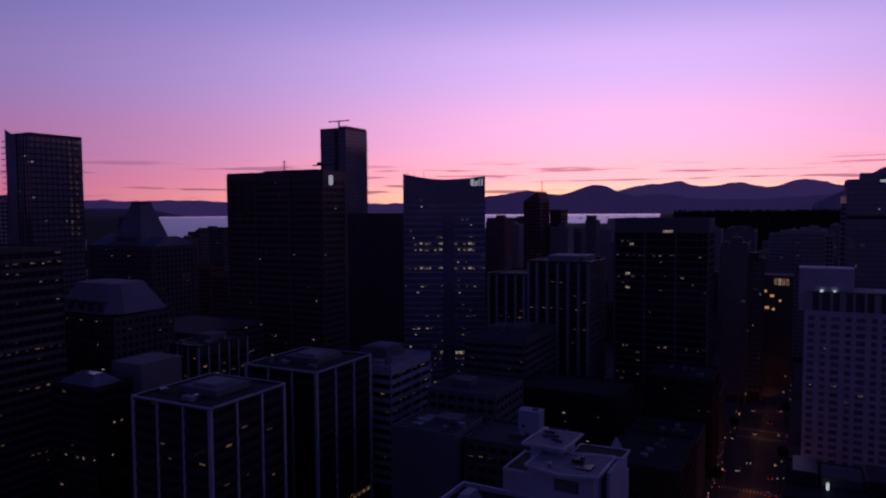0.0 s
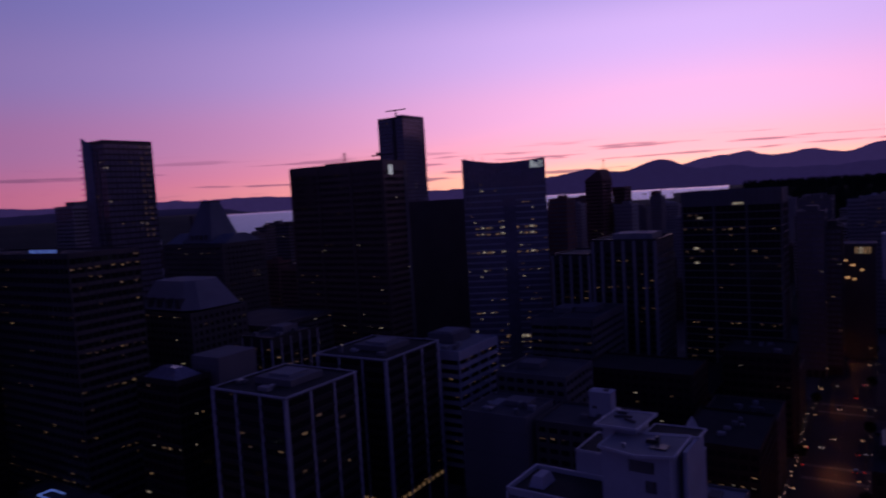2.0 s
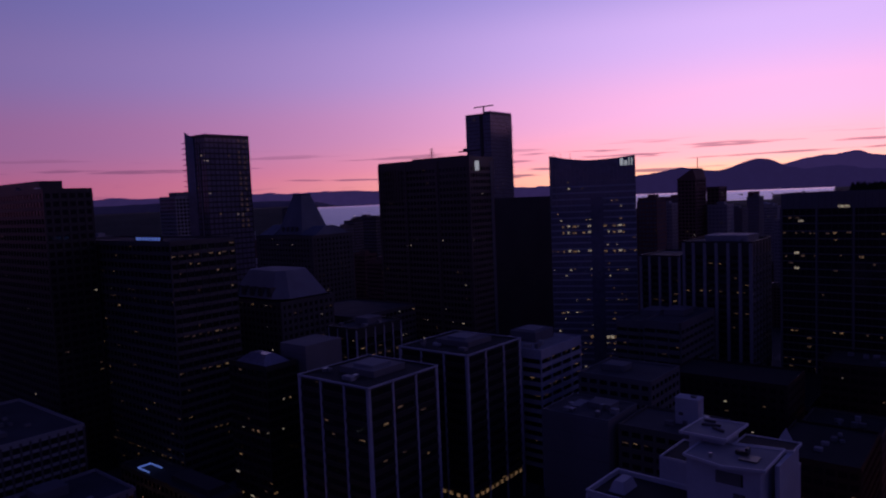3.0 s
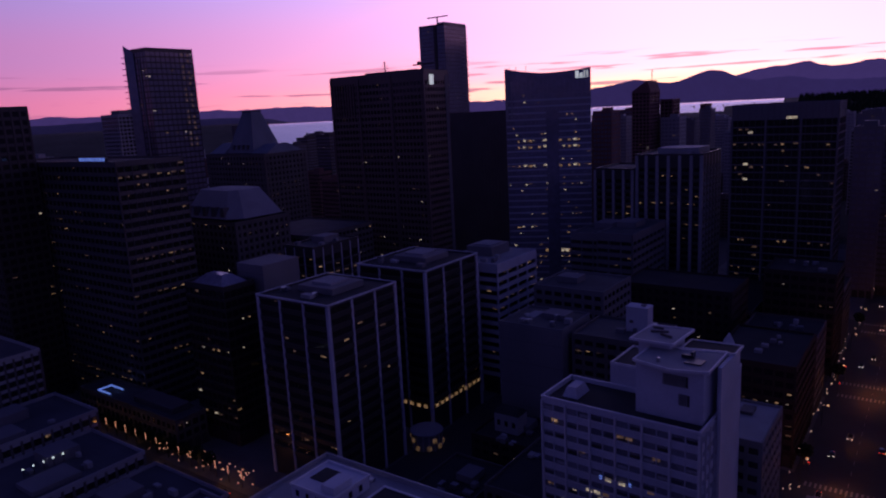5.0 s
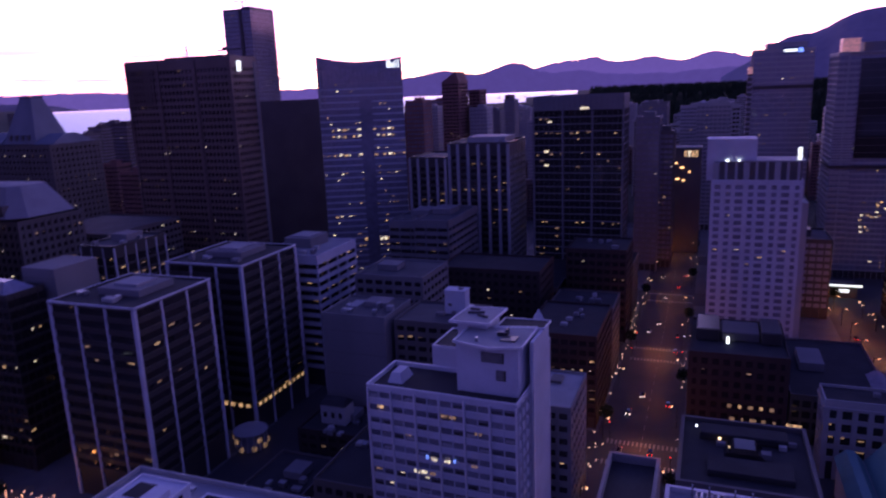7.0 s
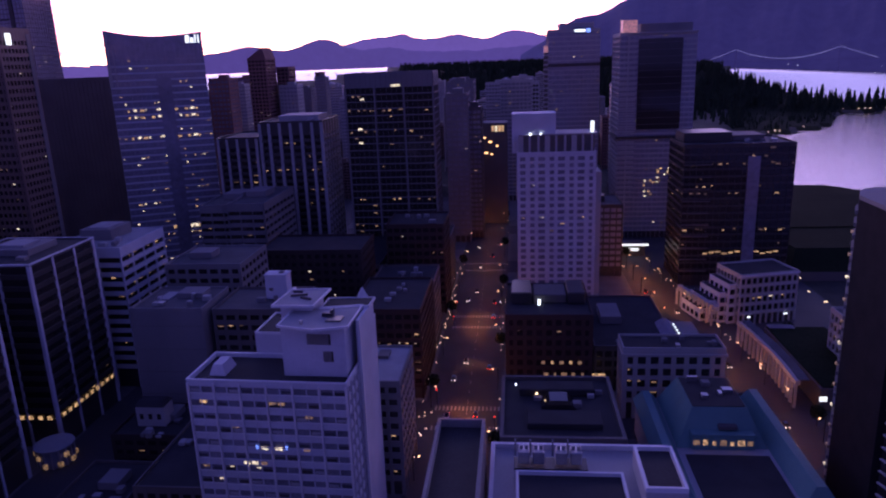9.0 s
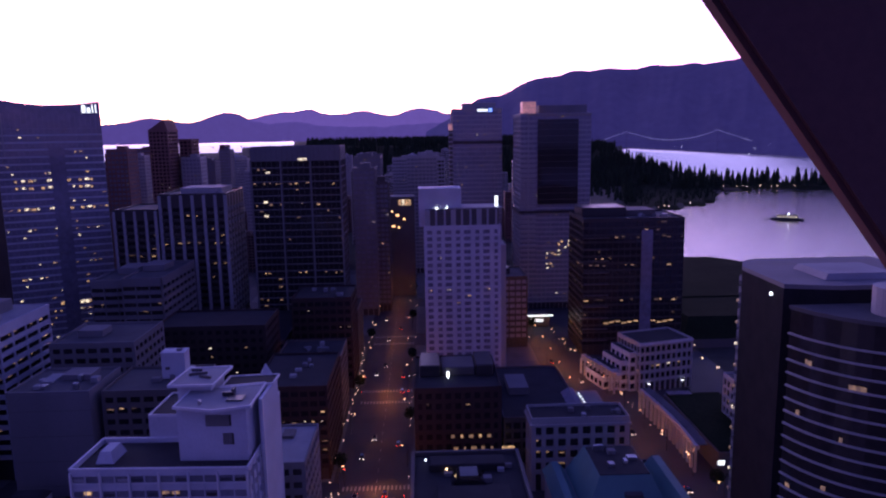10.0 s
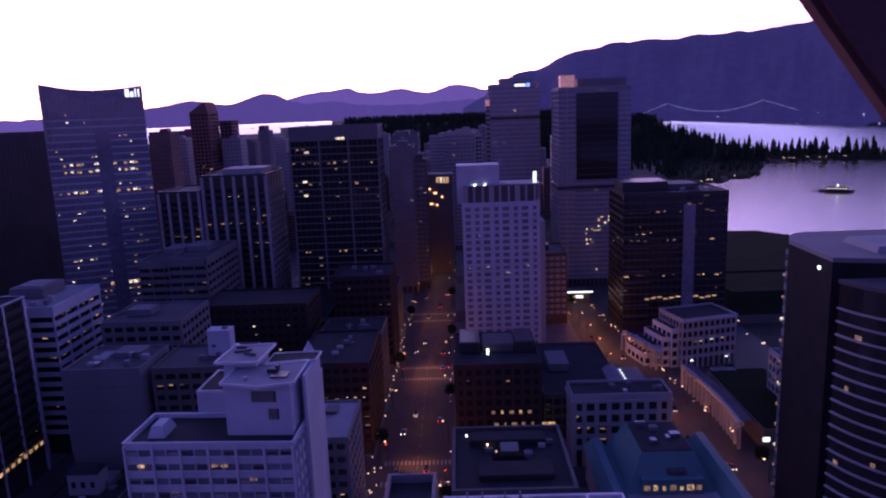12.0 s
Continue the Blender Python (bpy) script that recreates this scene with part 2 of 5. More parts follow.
def tower(name, label, x0, x1, y0, y1, z, rz=0.0, z0=0.0, fh=3.6, bay=3.2, wall="grey", glass="glass", sill=0.35, pier=0.25, relief=0.35,
          faces="SE", lit=0.05, litmix=("litwarm", "litcool", "litdim"), single=True, roof="roof", parapet=0.9, cap=1.2, base=4.5, sills=None, group="", category="office tower",
          piers=True, bands=True, wide_pier=0, penthouse=(), joined=False):
    """A building: a core, a ring of sill wall on each floor, piers, and a pane in every bay; the roof has a parapet and plant rooms."""
    w, d = x1 - x0, y1 - y0
    e = root(name, (x0 + x1) / 2, (y0 + y1) / 2, z0, rz, label, category, group)
    h = z - z0
    box("core", e, 0, 0, 0, w - 2 * relief, d - 2 * relief, h - 0.1, "black")
    n = max(1, int(round((h - base - cap) / fh)))
    fh = (h - base - cap) / n
    # cap, parapet and roof deck
    bm = bmesh.new()
    t = 0.4
    for sx, sy, dx, dy in ((0, -d / 2 + t / 2, w, t), (0, d / 2 - t / 2, w, t), (-w / 2 + t / 2, 0, t, d - 2 * t), (w / 2 - t / 2, 0, t, d - 2 * t)):
        add_box(bm, sx, sy, h - cap, dx, dy, cap + parapet)
    part("parapet", bm, sills or wall, e)
    box("roof_deck", e, 0, 0, h - 0.1, w - 2 * t, d - 2 * t, 0.15, roof)
    frame_rows = []
    if bands and joined:
        for i in range(n):
            zz = base + i * fh
            for sx, sy, dx, dy in ((0, -d / 2 + relief / 2, w, relief), (0, d / 2 - relief / 2, w, relief), (-w / 2 + relief / 2, 0, relief, d - 2 * relief), (w / 2 - relief / 2, 0, relief, d - 2 * relief)):
                frame_rows.append((sx, sy, zz, dx, dy, sill * fh))
    elif bands:
        for i in range(n):
            bm = None
            zz = base + i * fh
            key = ("ring", round(w, 2), round(d, 2), round(sill * fh, 2), sills or wall)
            if key not in BOXES:
                bm = bmesh.new()
                for sx, sy, dx, dy in ((0, -d / 2 + relief / 2, w, relief), (0, d / 2 - relief / 2, w, relief), (-w / 2 + relief / 2, 0, relief, d - 2 * relief), (w / 2 - relief / 2, 0, relief, d - 2 * relief)):
                    add_box(bm, sx, sy, 0, dx, dy, sill * fh)
                me = bpy.data.meshes.new("spandrel")
                bm.to_mesh(me)
                bm.free()
                me.materials.append(M[sills or wall])
                BOXES[key] = me
            ob = new("spandrel", BOXES[key])
            ob.location, ob.parent = (0, 0, zz), e
    glow = {k: [] for k in litmix}
    dark = []
    for fc in faces:
        fx, fy = FACE[fc]
        length = w if fx == 0 else d
        nb = max(1, int(round((length - 0.3) / bay)))
        bw = length / nb
        pw = pier * bw
        if piers:
            for j in range(nb + 1):
                u = -length / 2 + j * bw
                u = min(max(u, -length / 2 + pw / 2), length / 2 - pw / 2)
                q = pw * (1.6 if wide_pier and j in (0, nb) else 1.0)
                off = (w if fx else d) / 2 - relief / 2 + 0.06
                px, py = (fx * off, u) if fx else (u, fy * off)
                if single:
                    box("pier", e, px, py, 0, relief if fx else q, q if fx else relief, h - 0.02, wall)
                else:
                    frame_rows.append((px, py, 0, relief if fx else q, q if fx else relief, h - 0.02))
        off = (w if fx else d) / 2 - relief + 0.05
        for i in range(n):
            zz = base + i * fh + sill * fh
            gh = fh * (1 - sill)
            busy = RNG.choice((0.15, 0.2, 0.4, 0.8, 3.2))
            for j in range(nb):
                u = -length / 2 + (j + 0.5) * bw
                gw = bw - (pw if piers else 0.12)
                px, py = (fx * off, u) if fx else (u, fy * off)
                if single:
                    box("window_pane", e, px, py, zz, 0.1 if fx else gw, gw if fx else 0.1, gh, glass)
                else:
                    dark.append((px, py, zz, 0.1 if fx else gw, gw if fx else 0.1, gh))
                if RNG.random() < lit * busy:
                    k = RNG.choice(litmix)
                    lw, lh = min(gw * RNG.uniform(0.25, 0.9), RNG.uniform(0.6, 2.8)), gh * RNG.uniform(0.12, 0.3)
                    du = RNG.uniform(-0.5, 0.5) * (gw - lw)
                    dz = gh - lh - RNG.uniform(0.0, 0.35) * (gh - lh)
                    o2 = 0.06
                    glow[k].append((px + (fx * o2 if fx else du), py + (du if fx else fy * o2), zz + dz, 0.05 if fx else lw, lw if fx else 0.05, lh))
    if frame_rows:
        joined_boxes("facade_frame", frame_rows, wall, e)
    if dark:
        joined_boxes("glazing", dark, glass, e)
    for k, rows in glow.items():
        if single:
            for r in rows:
                box("lit_window", e, *[round(v, 2) for v in r], k)
        elif rows:
            joined_boxes("lit_glazing", rows, k, e)
    for (px, py, pw_, pd, ph, pm) in penthouse:
        box("plant_room", e, px, py, h + 0.05, pw_, pd, ph, pm, bevel=0.1)
    return e

# ---- land, water and distance ----
SEA = -15.0


def polar(az, d):
    return -d * math.sin(radians(az)), d * math.cos(radians(az))


def smooth(a, b, v):
    t = min(1.0, max(0.0, (v - a) / (b - a)))
    return t * t * (3 - 2 * t)


def shore(az):
    """Distance of the park's near shore: a low spit, then a cove that runs back."""
    return 1210 + 130 * smooth(18.5, 22.8, -az) + 330 * smooth(22.6, 23.6, -az) + 60 * smooth(23.6, 27, -az)


def is_water(az, d):
    if az < -16.5:
        near = 620 if az > -24 else max(230, 620 - (-24 - az) * 26)
        if near < d < shore(az):
            return True
    if -75 < az < -16 and d > 1900 and d < 4900 - max(0.0, -az - 16) * 95:
        return True
    if -12 <= az < 27 and d > 2570 + 400 * (1 - smooth(3, 22, az)):
        return True
    if 42.5 < az < 49.0 and d > 2330 - (az - 45) * 30:
        return True
    return 27 <= az <= 42.5 and d > 2570


def sea_height(az, d):
    # beyond the city the sheet climbs towards the eye's level, as the round sea does over a longer way
    # The slope is also set so the water mirrors bright sky, not the hills.
    bay, inlet = smooth(-11, -4, az), 1 - smooth(-15.5, -14, az)
    zb = SEA + 112.0 * min(1.0, max(0.0, (d - 2000) / 900)) if d < 2900 else 97.0 - (d - 2900) * 0.0083
    dip = math.tan(radians(1.4 + max(0.0, -az - 17) * 0.06))
    crest = EYE[2] - 2400 * dip
    zi = SEA + (crest - SEA) * min(1.0, max(0.0, (d - 1900) / 500)) if d < 2400 else EYE[2] - d * dip - (d - 2400) * 0.0006
    return bay * zb + inlet * zi + (1 - bay - inlet) * SEA


def sheet(name, height, label, category, mat, d0, d1, rings, steps):
    verts = [(0.0, 0.0, height(0, 1.0))]
    radii = [d0 * (d1 / d0) ** (i / (rings - 1)) for i in range(rings)]
    for r in radii:
        for j in range(steps):
            az = -180 + 360 * j / steps
            x, y = polar(az, r)
            verts.append((x, y, height(az, r)))
    faces = [(0, 1 + j, 1 + (j + 1) % steps) for j in range(steps)]
    for i in range(rings - 1):
        a, b = 1 + i * steps, 1 + (i + 1) * steps
        faces += [(a + j, b + j, b + (j + 1) % steps, a + (j + 1) % steps) for j in range(steps)]
    ob = quads(name, verts, faces, mat)
    ob.data.polygons.foreach_set("use_smooth", [True] * len(ob.data.polygons))
    return tagged(ob, label, category, "", "structure")


def ground_height(az, d):
    if is_water(az, d):
        return SEA - 8
    if d > 1900:
        return max(0.0, sea_height(az, d) + 9.0)
    if d > 560 and az < -16:
        return SEA + 4
    return 0.0


M["water"] = material("harbour_water", (0.012, 0.02, 0.035), 0.12, vary=0.3, scale=0.01, grain=0.45, bump=1.0, spec=0.9)
for nd in M["water"].node_tree.nodes:
    if nd.bl_idname == "ShaderNodeBump":
        nd.inputs["Distance"].default_value = 0.22
M["bay_water"] = material("smooth_bay_water", (0.012, 0.02, 0.035), 0.16, vary=0.3, scale=0.004, grain=0.02, bump=0.0)
sheet("ground", ground_height, "dark built-up city ground reaching to the horizon", "ground", "land", 12, 4960, 130, 540)
sheet("water", lambda a, d: sea_height(a, d) if d > 180 else SEA, "calm sea and harbour reflecting the dusk sky", "water", "water", 60, 4970, 240, 360)
sea = bpy.data.objects["water"].data
sea.materials.append(M["bay_water"])
for pl in sea.polygons:
    if pl.center.length > 1850:
        pl.material_index = 1


# The emission paints aerial haze into the surface; nothing here is a light source.
def haze_material(name, col, glow):
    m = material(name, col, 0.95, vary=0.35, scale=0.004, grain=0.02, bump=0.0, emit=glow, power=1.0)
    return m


# painted haze: the farther the range, the stronger its blue-purple emission
M["hill_far"] = haze_material("far_range_haze", (0.10, 0.09, 0.13), (0.135, 0.082, 0.36))
M["hill_mid"] = haze_material("middle_range_haze", (0.08, 0.08, 0.11), (0.085, 0.054, 0.26))
M["haze_near"] = haze_material("slope_and_bridge_haze", (0.05, 0.055, 0.07), (0.024, 0.018, 0.105))
M["hill_low"] = haze_material("headland_haze", (0.05, 0.05, 0.06), (0.020, 0.014, 0.075))


def ridge(name, label, mat, d, az0, az1, base_el, peaks, rough, foot_el, back, seed):
    """A mountain chain: a crest line made of broad peaks (azimuth, elevation, width, all degrees) with noise, and slopes in front and behind."""
    steps, rows = int(abs(az1 - az0) * 7), 14
    verts, faces = [], []
    for i in range(steps + 1):
        az = az0 + (az1 - az0) * i / steps
        el = base_el + sum(h * math.exp(-((az - a) / w) ** 2) for a, h, w in peaks)
        el += rough * noise.fractal(Vector((az * 0.55, seed, 0.0)), 0.9, 2.1, 6)
        top = EYE[2] + d * math.tan(radians(el))
        low = EYE[2] + (d - back) * math.tan(radians(foot_el)) - 25
        for r in range(rows + 1):
            s = r / rows
            if s <= 0.75:
                q = s / 0.75
                rr = d - back * (1 - q)
                zz = low + (top - low) * (q ** 1.15)
                zz += (top - low) * 0.10 * math.sin(math.pi * q) * noise.fractal(Vector((az * 0.5, q * 3, seed)), 1.0, 2.0, 4)
            else:
                q = (s - 0.75) / 0.25
                rr = d + 160 * q
                zz = top - (top - low) * 0.4 * q
            x, y = polar(az, rr)
            verts.append((x, y, zz))
    for i in range(steps):
        for r in range(rows):
            a = i * (rows + 1) + r
            faces.append((a, a + rows + 1, a + rows + 2, a + 1))
    ob = quads(name, verts, faces, mat)
    ob.data.polygons.foreach_set("use_smooth", [True] * len(ob.data.polygons))
    return tagged(ob, label, "mountains", "", "structure")


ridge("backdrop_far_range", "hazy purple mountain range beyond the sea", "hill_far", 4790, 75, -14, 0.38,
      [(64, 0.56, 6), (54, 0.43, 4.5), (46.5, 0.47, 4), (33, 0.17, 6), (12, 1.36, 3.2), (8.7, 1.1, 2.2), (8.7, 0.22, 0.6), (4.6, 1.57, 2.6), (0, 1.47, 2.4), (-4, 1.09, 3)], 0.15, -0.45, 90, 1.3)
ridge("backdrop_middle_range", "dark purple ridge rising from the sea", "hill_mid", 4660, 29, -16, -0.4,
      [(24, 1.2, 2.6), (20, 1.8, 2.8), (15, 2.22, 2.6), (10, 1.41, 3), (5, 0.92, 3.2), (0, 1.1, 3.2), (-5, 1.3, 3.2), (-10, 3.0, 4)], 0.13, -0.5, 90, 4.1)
ridge("backdrop_north_slope", "broad wooded mountain slope, dark blue in the dusk", "haze_near", 4480, -0.5, -76, -0.5,
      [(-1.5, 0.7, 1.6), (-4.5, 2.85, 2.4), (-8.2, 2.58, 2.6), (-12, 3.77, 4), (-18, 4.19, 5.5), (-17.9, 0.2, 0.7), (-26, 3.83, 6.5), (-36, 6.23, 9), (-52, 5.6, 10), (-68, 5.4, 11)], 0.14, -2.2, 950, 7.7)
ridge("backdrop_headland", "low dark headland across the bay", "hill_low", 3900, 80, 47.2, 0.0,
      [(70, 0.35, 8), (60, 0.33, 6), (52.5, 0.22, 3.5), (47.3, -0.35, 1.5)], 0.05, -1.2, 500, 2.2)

# ---- streets: asphalt bands and raised blocks of pavement ----
road = quads("road", [(-900, 50, 0.03), (150, 50, 0.03), (150, 620, 0.03), (-900, 620, 0.03)], [(0, 1, 2, 3)], "asphalt")
tagged(road, "dark asphalt city streets, wide and dimly lit", "road", "", "structure")
BLOCK_X = [(-420, -342), (-324, -245), (-228, -149), (-127, -33), (-5, 60)]
BLOCK_Y = [(62, 119), (129, 206), (230, 298), (322, 388), (412, 480), (504, 600)]
for bx0, bx1 in BLOCK_X:
    for by0, by1 in BLOCK_Y:
        o = new("pavement", box_data(bx1 - bx0, by1 - by0, 0.16, "pavement", 0.06))
        o.location = ((bx0 + bx1) / 2, (by0 + by1) / 2, 0.03)
        tagged(o, "pale concrete pavement round a city block", "pavement", "", "structure")

# ---- the lookout where the camera stands: floor, ceiling edge and a slanting window post ----
deck = root("observation_deck", 0, -1.5, EYE[2] - 1.65, 0, "dark interior of a lookout floor, seen as a slanting brown post", "lookout", "", "structure")
box("floor_slab", deck, 0, -1.2, -0.3, 9, 5.6, 0.3, "steel")
box("ceiling_slab", deck, 0, -1.2, 2.75, 9, 5.0, 0.3, "steel")
bm = bmesh.new()
bmesh.ops.create_cube(bm, size=1)
bmesh.ops.scale(bm, vec=(0.5, 0.06, 5.6), verts=bm.verts)
bmesh.ops.bevel(bm, geom=bm.edges[:], offset=0.012, segments=2, affect="EDGES")
post = part("window_post", bm, "post", deck, "slanting brown painted window post")
lean = math.atan2(0.177, 0.232)
post.matrix_local = Matrix.Translation((0.731 + 0.25 * math.cos(lean), 2.87, 1.65 + 0.065 + 0.25 * math.sin(lean))) @ Matrix.Rotation(-lean, 4, "Y")


# ---- buildings ----


def hvac(e, x, y, z, n, w, d, seed, mat="metal"):
    """Roof plant scattered over a roof: boxed units and short vents."""
    r = random.Random(seed)
    for i in range(n):
        a, b, c = r.uniform(1.0, 3.2), r.uniform(1.0, 2.6), r.uniform(0.7, 2.0)
        box("roof_unit", e, x + r.uniform(-w, w) / 2, y + r.uniform(-d, d) / 2, z, a, b, c, r.choice((mat, "grey", "pale")), bevel=0.06)


def prism(name, parent, outline, z0, z1, mat, label="", shrink=(1.0, 1.0)):
    """A solid on a plan outline; shrink draws the top outline in about its middle, for hipped roofs."""
    bm = bmesh.new()
    cx = sum(p[0] for p in outline) / len(outline)
    cy = sum(p[1] for p in outline) / len(outline)
    lo = [bm.verts.new((x, y, z0)) for x, y in outline]
    hi = [bm.verts.new((cx + (x - cx) * shrink[0], cy + (y - cy) * shrink[1], z1)) for x, y in outline]
    n = len(outline)
    for i in range(n):
        bm.faces.new((lo[i], lo[(i + 1) % n], hi[(i + 1) % n], hi[i]))
    bm.faces.new(hi)
    bm.faces.new(lo[::-1])
    return part(name, bm, mat, parent, label)


def rect(x0, x1, y0, y1):
    return [(x0, y0), (x1, y0), (x1, y1), (x0, y1)]


# twin office towers with white piers
for k, (y0, y1) in enumerate(((144.4, 177.0), (193.5, 228.0))):
    e = tower("pier_tower", ("dark glass office tower with slender white vertical piers", "dark glass office tower with white piers and a lit lower floor")[k], -182, -149.5, y0, y1, 63, fh=3.7, bay=10.7,
              wall="white", sills="black", sill=0.42, pier=0.07, relief=0.5, lit=0.10, litmix=("litdim", "litdim", "litwarm"), cap=0.5, parapet=0.55, wide_pier=1, base=9, roof="roofdark",
              group="twin pier towers", penthouse=((0, 2, 16, 15, 2.2, "grey"), (0, 2, 9, 9, 3.0, "rooflight")))
    edge = bmesh.new()
    w, d = 32.5, y1 - y0
    for sx, sy, dx, dy in ((0, -d / 2, w + 0.5, 0.5), (0, d / 2, w + 0.5, 0.5), (-w / 2, 0, 0.5, d - 0.6), (w / 2, 0, 0.5, d - 0.6)):
        add_box(edge, sx, sy, 63.2, dx, dy, 0.55)
    part("roof_edge", edge, "white", e, "thin white roof edge")
    hvac(e, 0, -9, 63.1, 5, 26, 6, 3 + k)
    if k:
        for i in range(9):
            box("lit_shop_window", e, -w / 2 + 3 + i * 3.3, -d / 2 - 0.03, 10.5, 1.6, 0.1, 1.3, "litwarm")
        for i in range(10):
            box("lit_shop_window", e, w / 2 + 0.03, -d / 2 + 3 + i * 3.2, 10.5, 0.1, 1.6, 1.3, "litwarm")

# glazed round entrance pavilion at the foot of the towers
pav = root("entrance_pavilion", -147, 186, 0.19, 0, "round glazed pavilion lit from inside at the tower foot", "pavilion")
ring = [(5.5 * math.cos(i * math.pi / 8), 5.5 * math.sin(i * math.pi / 8)) for i in range(16)]
prism("drum", pav, ring, 0, 6, "glasspale")
for i in range(16):
    if i % 3 != 1:
        x, y = ring[i]
        box("lit_window", pav, x * 1.0, y * 1.0, 0.6 + (i % 2) * 2.6, 1.2, 1.2, 1.5, "litdim")
prism("roof_disc", pav, [(x * 1.1, y * 1.1) for x, y in ring], 6, 6.5, "rooflight")
for x, y in ring:
    box("mullion", pav, x, y, 0, 0.35, 0.35, 6.0, "pale")

# white block with ribbon windows
e = tower("banded_office", "white office block with dark ribbon windows and a deep top band", -175, -146.7, 238.5, 272, 56.3, fh=3.75, bay=9.2, wall="white", sill=0.46, pier=0.05, relief=0.6, lit=0.25,
          litmix=("litwarm", "litdim"), cap=3.4, parapet=0.5, base=8, roof="rooflight")
box("plant_room", e, -3, 4, 56.4, 13, 15, 4.2, "grey", bevel=0.1)
box("skylight", e, -3, 4, 60.6, 9, 11, 0.5, "rooflight", bevel=0.1)
hvac(e, 8, -6, 56.4, 4, 8, 14, 11)

# blank grey block beside it, with its low neighbours
e = root("blank_wall_block", -112.2, 213, 0.19, 0, "windowless grey concrete block with a flat cluttered roof", "building")
box("wall", e, 0, 0, 0, 24.5, 22.4, 45.4, "grey", bevel=0.15)
for sx, sy, dx, dy in ((0, -10.95, 24.5, 0.5), (0, 10.95, 24.5, 0.5), (-12, 0, 0.5, 21.4), (12, 0, 0.5, 21.4)):
    box("parapet", e, sx, sy, 45.4, dx, dy, 0.7, "grey")
box("roof_deck", e, 0, 0, 45.4, 23.4, 21.3, 0.08, "roof")
box("plant_room", e, 3, 4, 45.4, 9, 7, 1.8, "grey", bevel=0.1)
box("skylight", e, -5, 2, 45.4, 4, 8, 0.6, "rooflight", bevel=0.05)
hvac(e, 2, -4, 45.5, 6, 18, 10, 5)
for i in range(5):
    box("wall_joint", e, 0, -11.21, 8 + i * 8, 24.4, 0.04, 0.12, "darkgrey")
tower("low_block", "low dark office block with a flat roof", -131, -101.5, 240, 268, 49, fh=3.6, bay=4, wall="grey", sill=0.5, lit=0.05, single=False, roof="roof", penthouse=((-5, 0, 9, 8, 2.5, "grey"),))
tower("brick_office", "dark red-brick office block", -112, -66, 284, 312, 42, fh=3.6, bay=3.6, wall="brick", sill=0.5, pier=0.4, lit=0.04, single=False, roof="roofdark")
e = tower("mid_block", "dark mid-rise block with lit windows", -98, -70, 205, 228, 44, fh=3.6, bay=4, wall="darkgrey", sill=0.5, lit=0.15, single=False, roof="roof")
hvac(e, 4, 3, 44.1, 7, 18, 10, 21)
e = root("rooftop_hut", -80, 219, 44.2, 0, "small white rooftop lift house", "roof hut")
box("wall", e, 0, 0, 0, 7.4, 5, 8.2, "white", bevel=0.08)
box("roof_rim", e, 0, 0, 8.2, 7.7, 5.3, 0.4, "white")
box("hatch", e, 1.5, 0, 8.6, 1.6, 1.6, 0.6, "grey")
box("louvre", e, -1.8, -2.53, 3, 1.4, 0.08, 1.0, "darkgrey")

for x0, x1, y0, y1, z, wl in ((-124, -104, 146, 172, 9, "darkgrey"), (-122, -100, 178, 198, 14, "brick"), (-98, -79, 148, 200, 17, "darkgrey")):
    e = tower("low_shop_block", "low dark shop block with a cluttered flat roof", x0, x1, y0, y1, z, fh=3.6, bay=3.4, wall=wl, sill=0.5, pier=0.3, lit=0.12, single=False, roof="roofdark", group="low shop blocks", category="shop building", base=3.5, penthouse=((2, 3, 6, 7, 2.4, "grey"),))
    hvac(e, 0, -4, z + 0.1, 6, 14, 14, int(-x0))
e = root("small_white_house", -112, 187, 14.3, 0, "small pale roof house with dark windows", "roof hut")
box("wall", e, 0, 0, 0, 9, 6, 6.5, "pale", bevel=0.06)
prism("roof", e, rect(-4.7, 4.7, -3.2, 3.2), 6.5, 8.0, "roofdark", shrink=(0.8, 0.5))
for u in (-2.8, 0, 2.8):
    box("window_pane", e, u, -3.03, 2.4, 1.2, 0.1, 1.8, "glass")

# the white slab with its stepped roof houses, turned slightly off the grid
def roof_frame(parent, x0, x1, y0, y1, z, t=0.35, hh=0.5):
    for sx, sy, dx, dy in (((x0 + x1) / 2, y0, x1 - x0 + t, t), ((x0 + x1) / 2, y1, x1 - x0 + t, t), (x0, (y0 + y1) / 2, t, y1 - y0 - t), (x1, (y0 + y1) / 2, t, y1 - y0 - t)):
        box("roof_rim", parent, sx, sy, z, dx, dy, hh, "trim")


def rimmed_roof(parent, outline, z, deck):
    """A thin roof plate on a plan outline, with a white rim proud along its edges."""
    prism("roof_plate", parent, outline, z, z + 0.3, deck)
    n = len(outline)
    for i in range(n):
        (ax_, ay), (bx_, by_) = outline[i], outline[(i + 1) % n]
        box("roof_rim", parent, (ax_ + bx_) / 2, (ay + by_) / 2, z - 0.05, math.hypot(bx_ - ax_, by_ - ay), 0.34, 0.6 + 0.01 * (i % 2), "trim", rz=math.atan2(by_ - ay, bx_ - ax_))


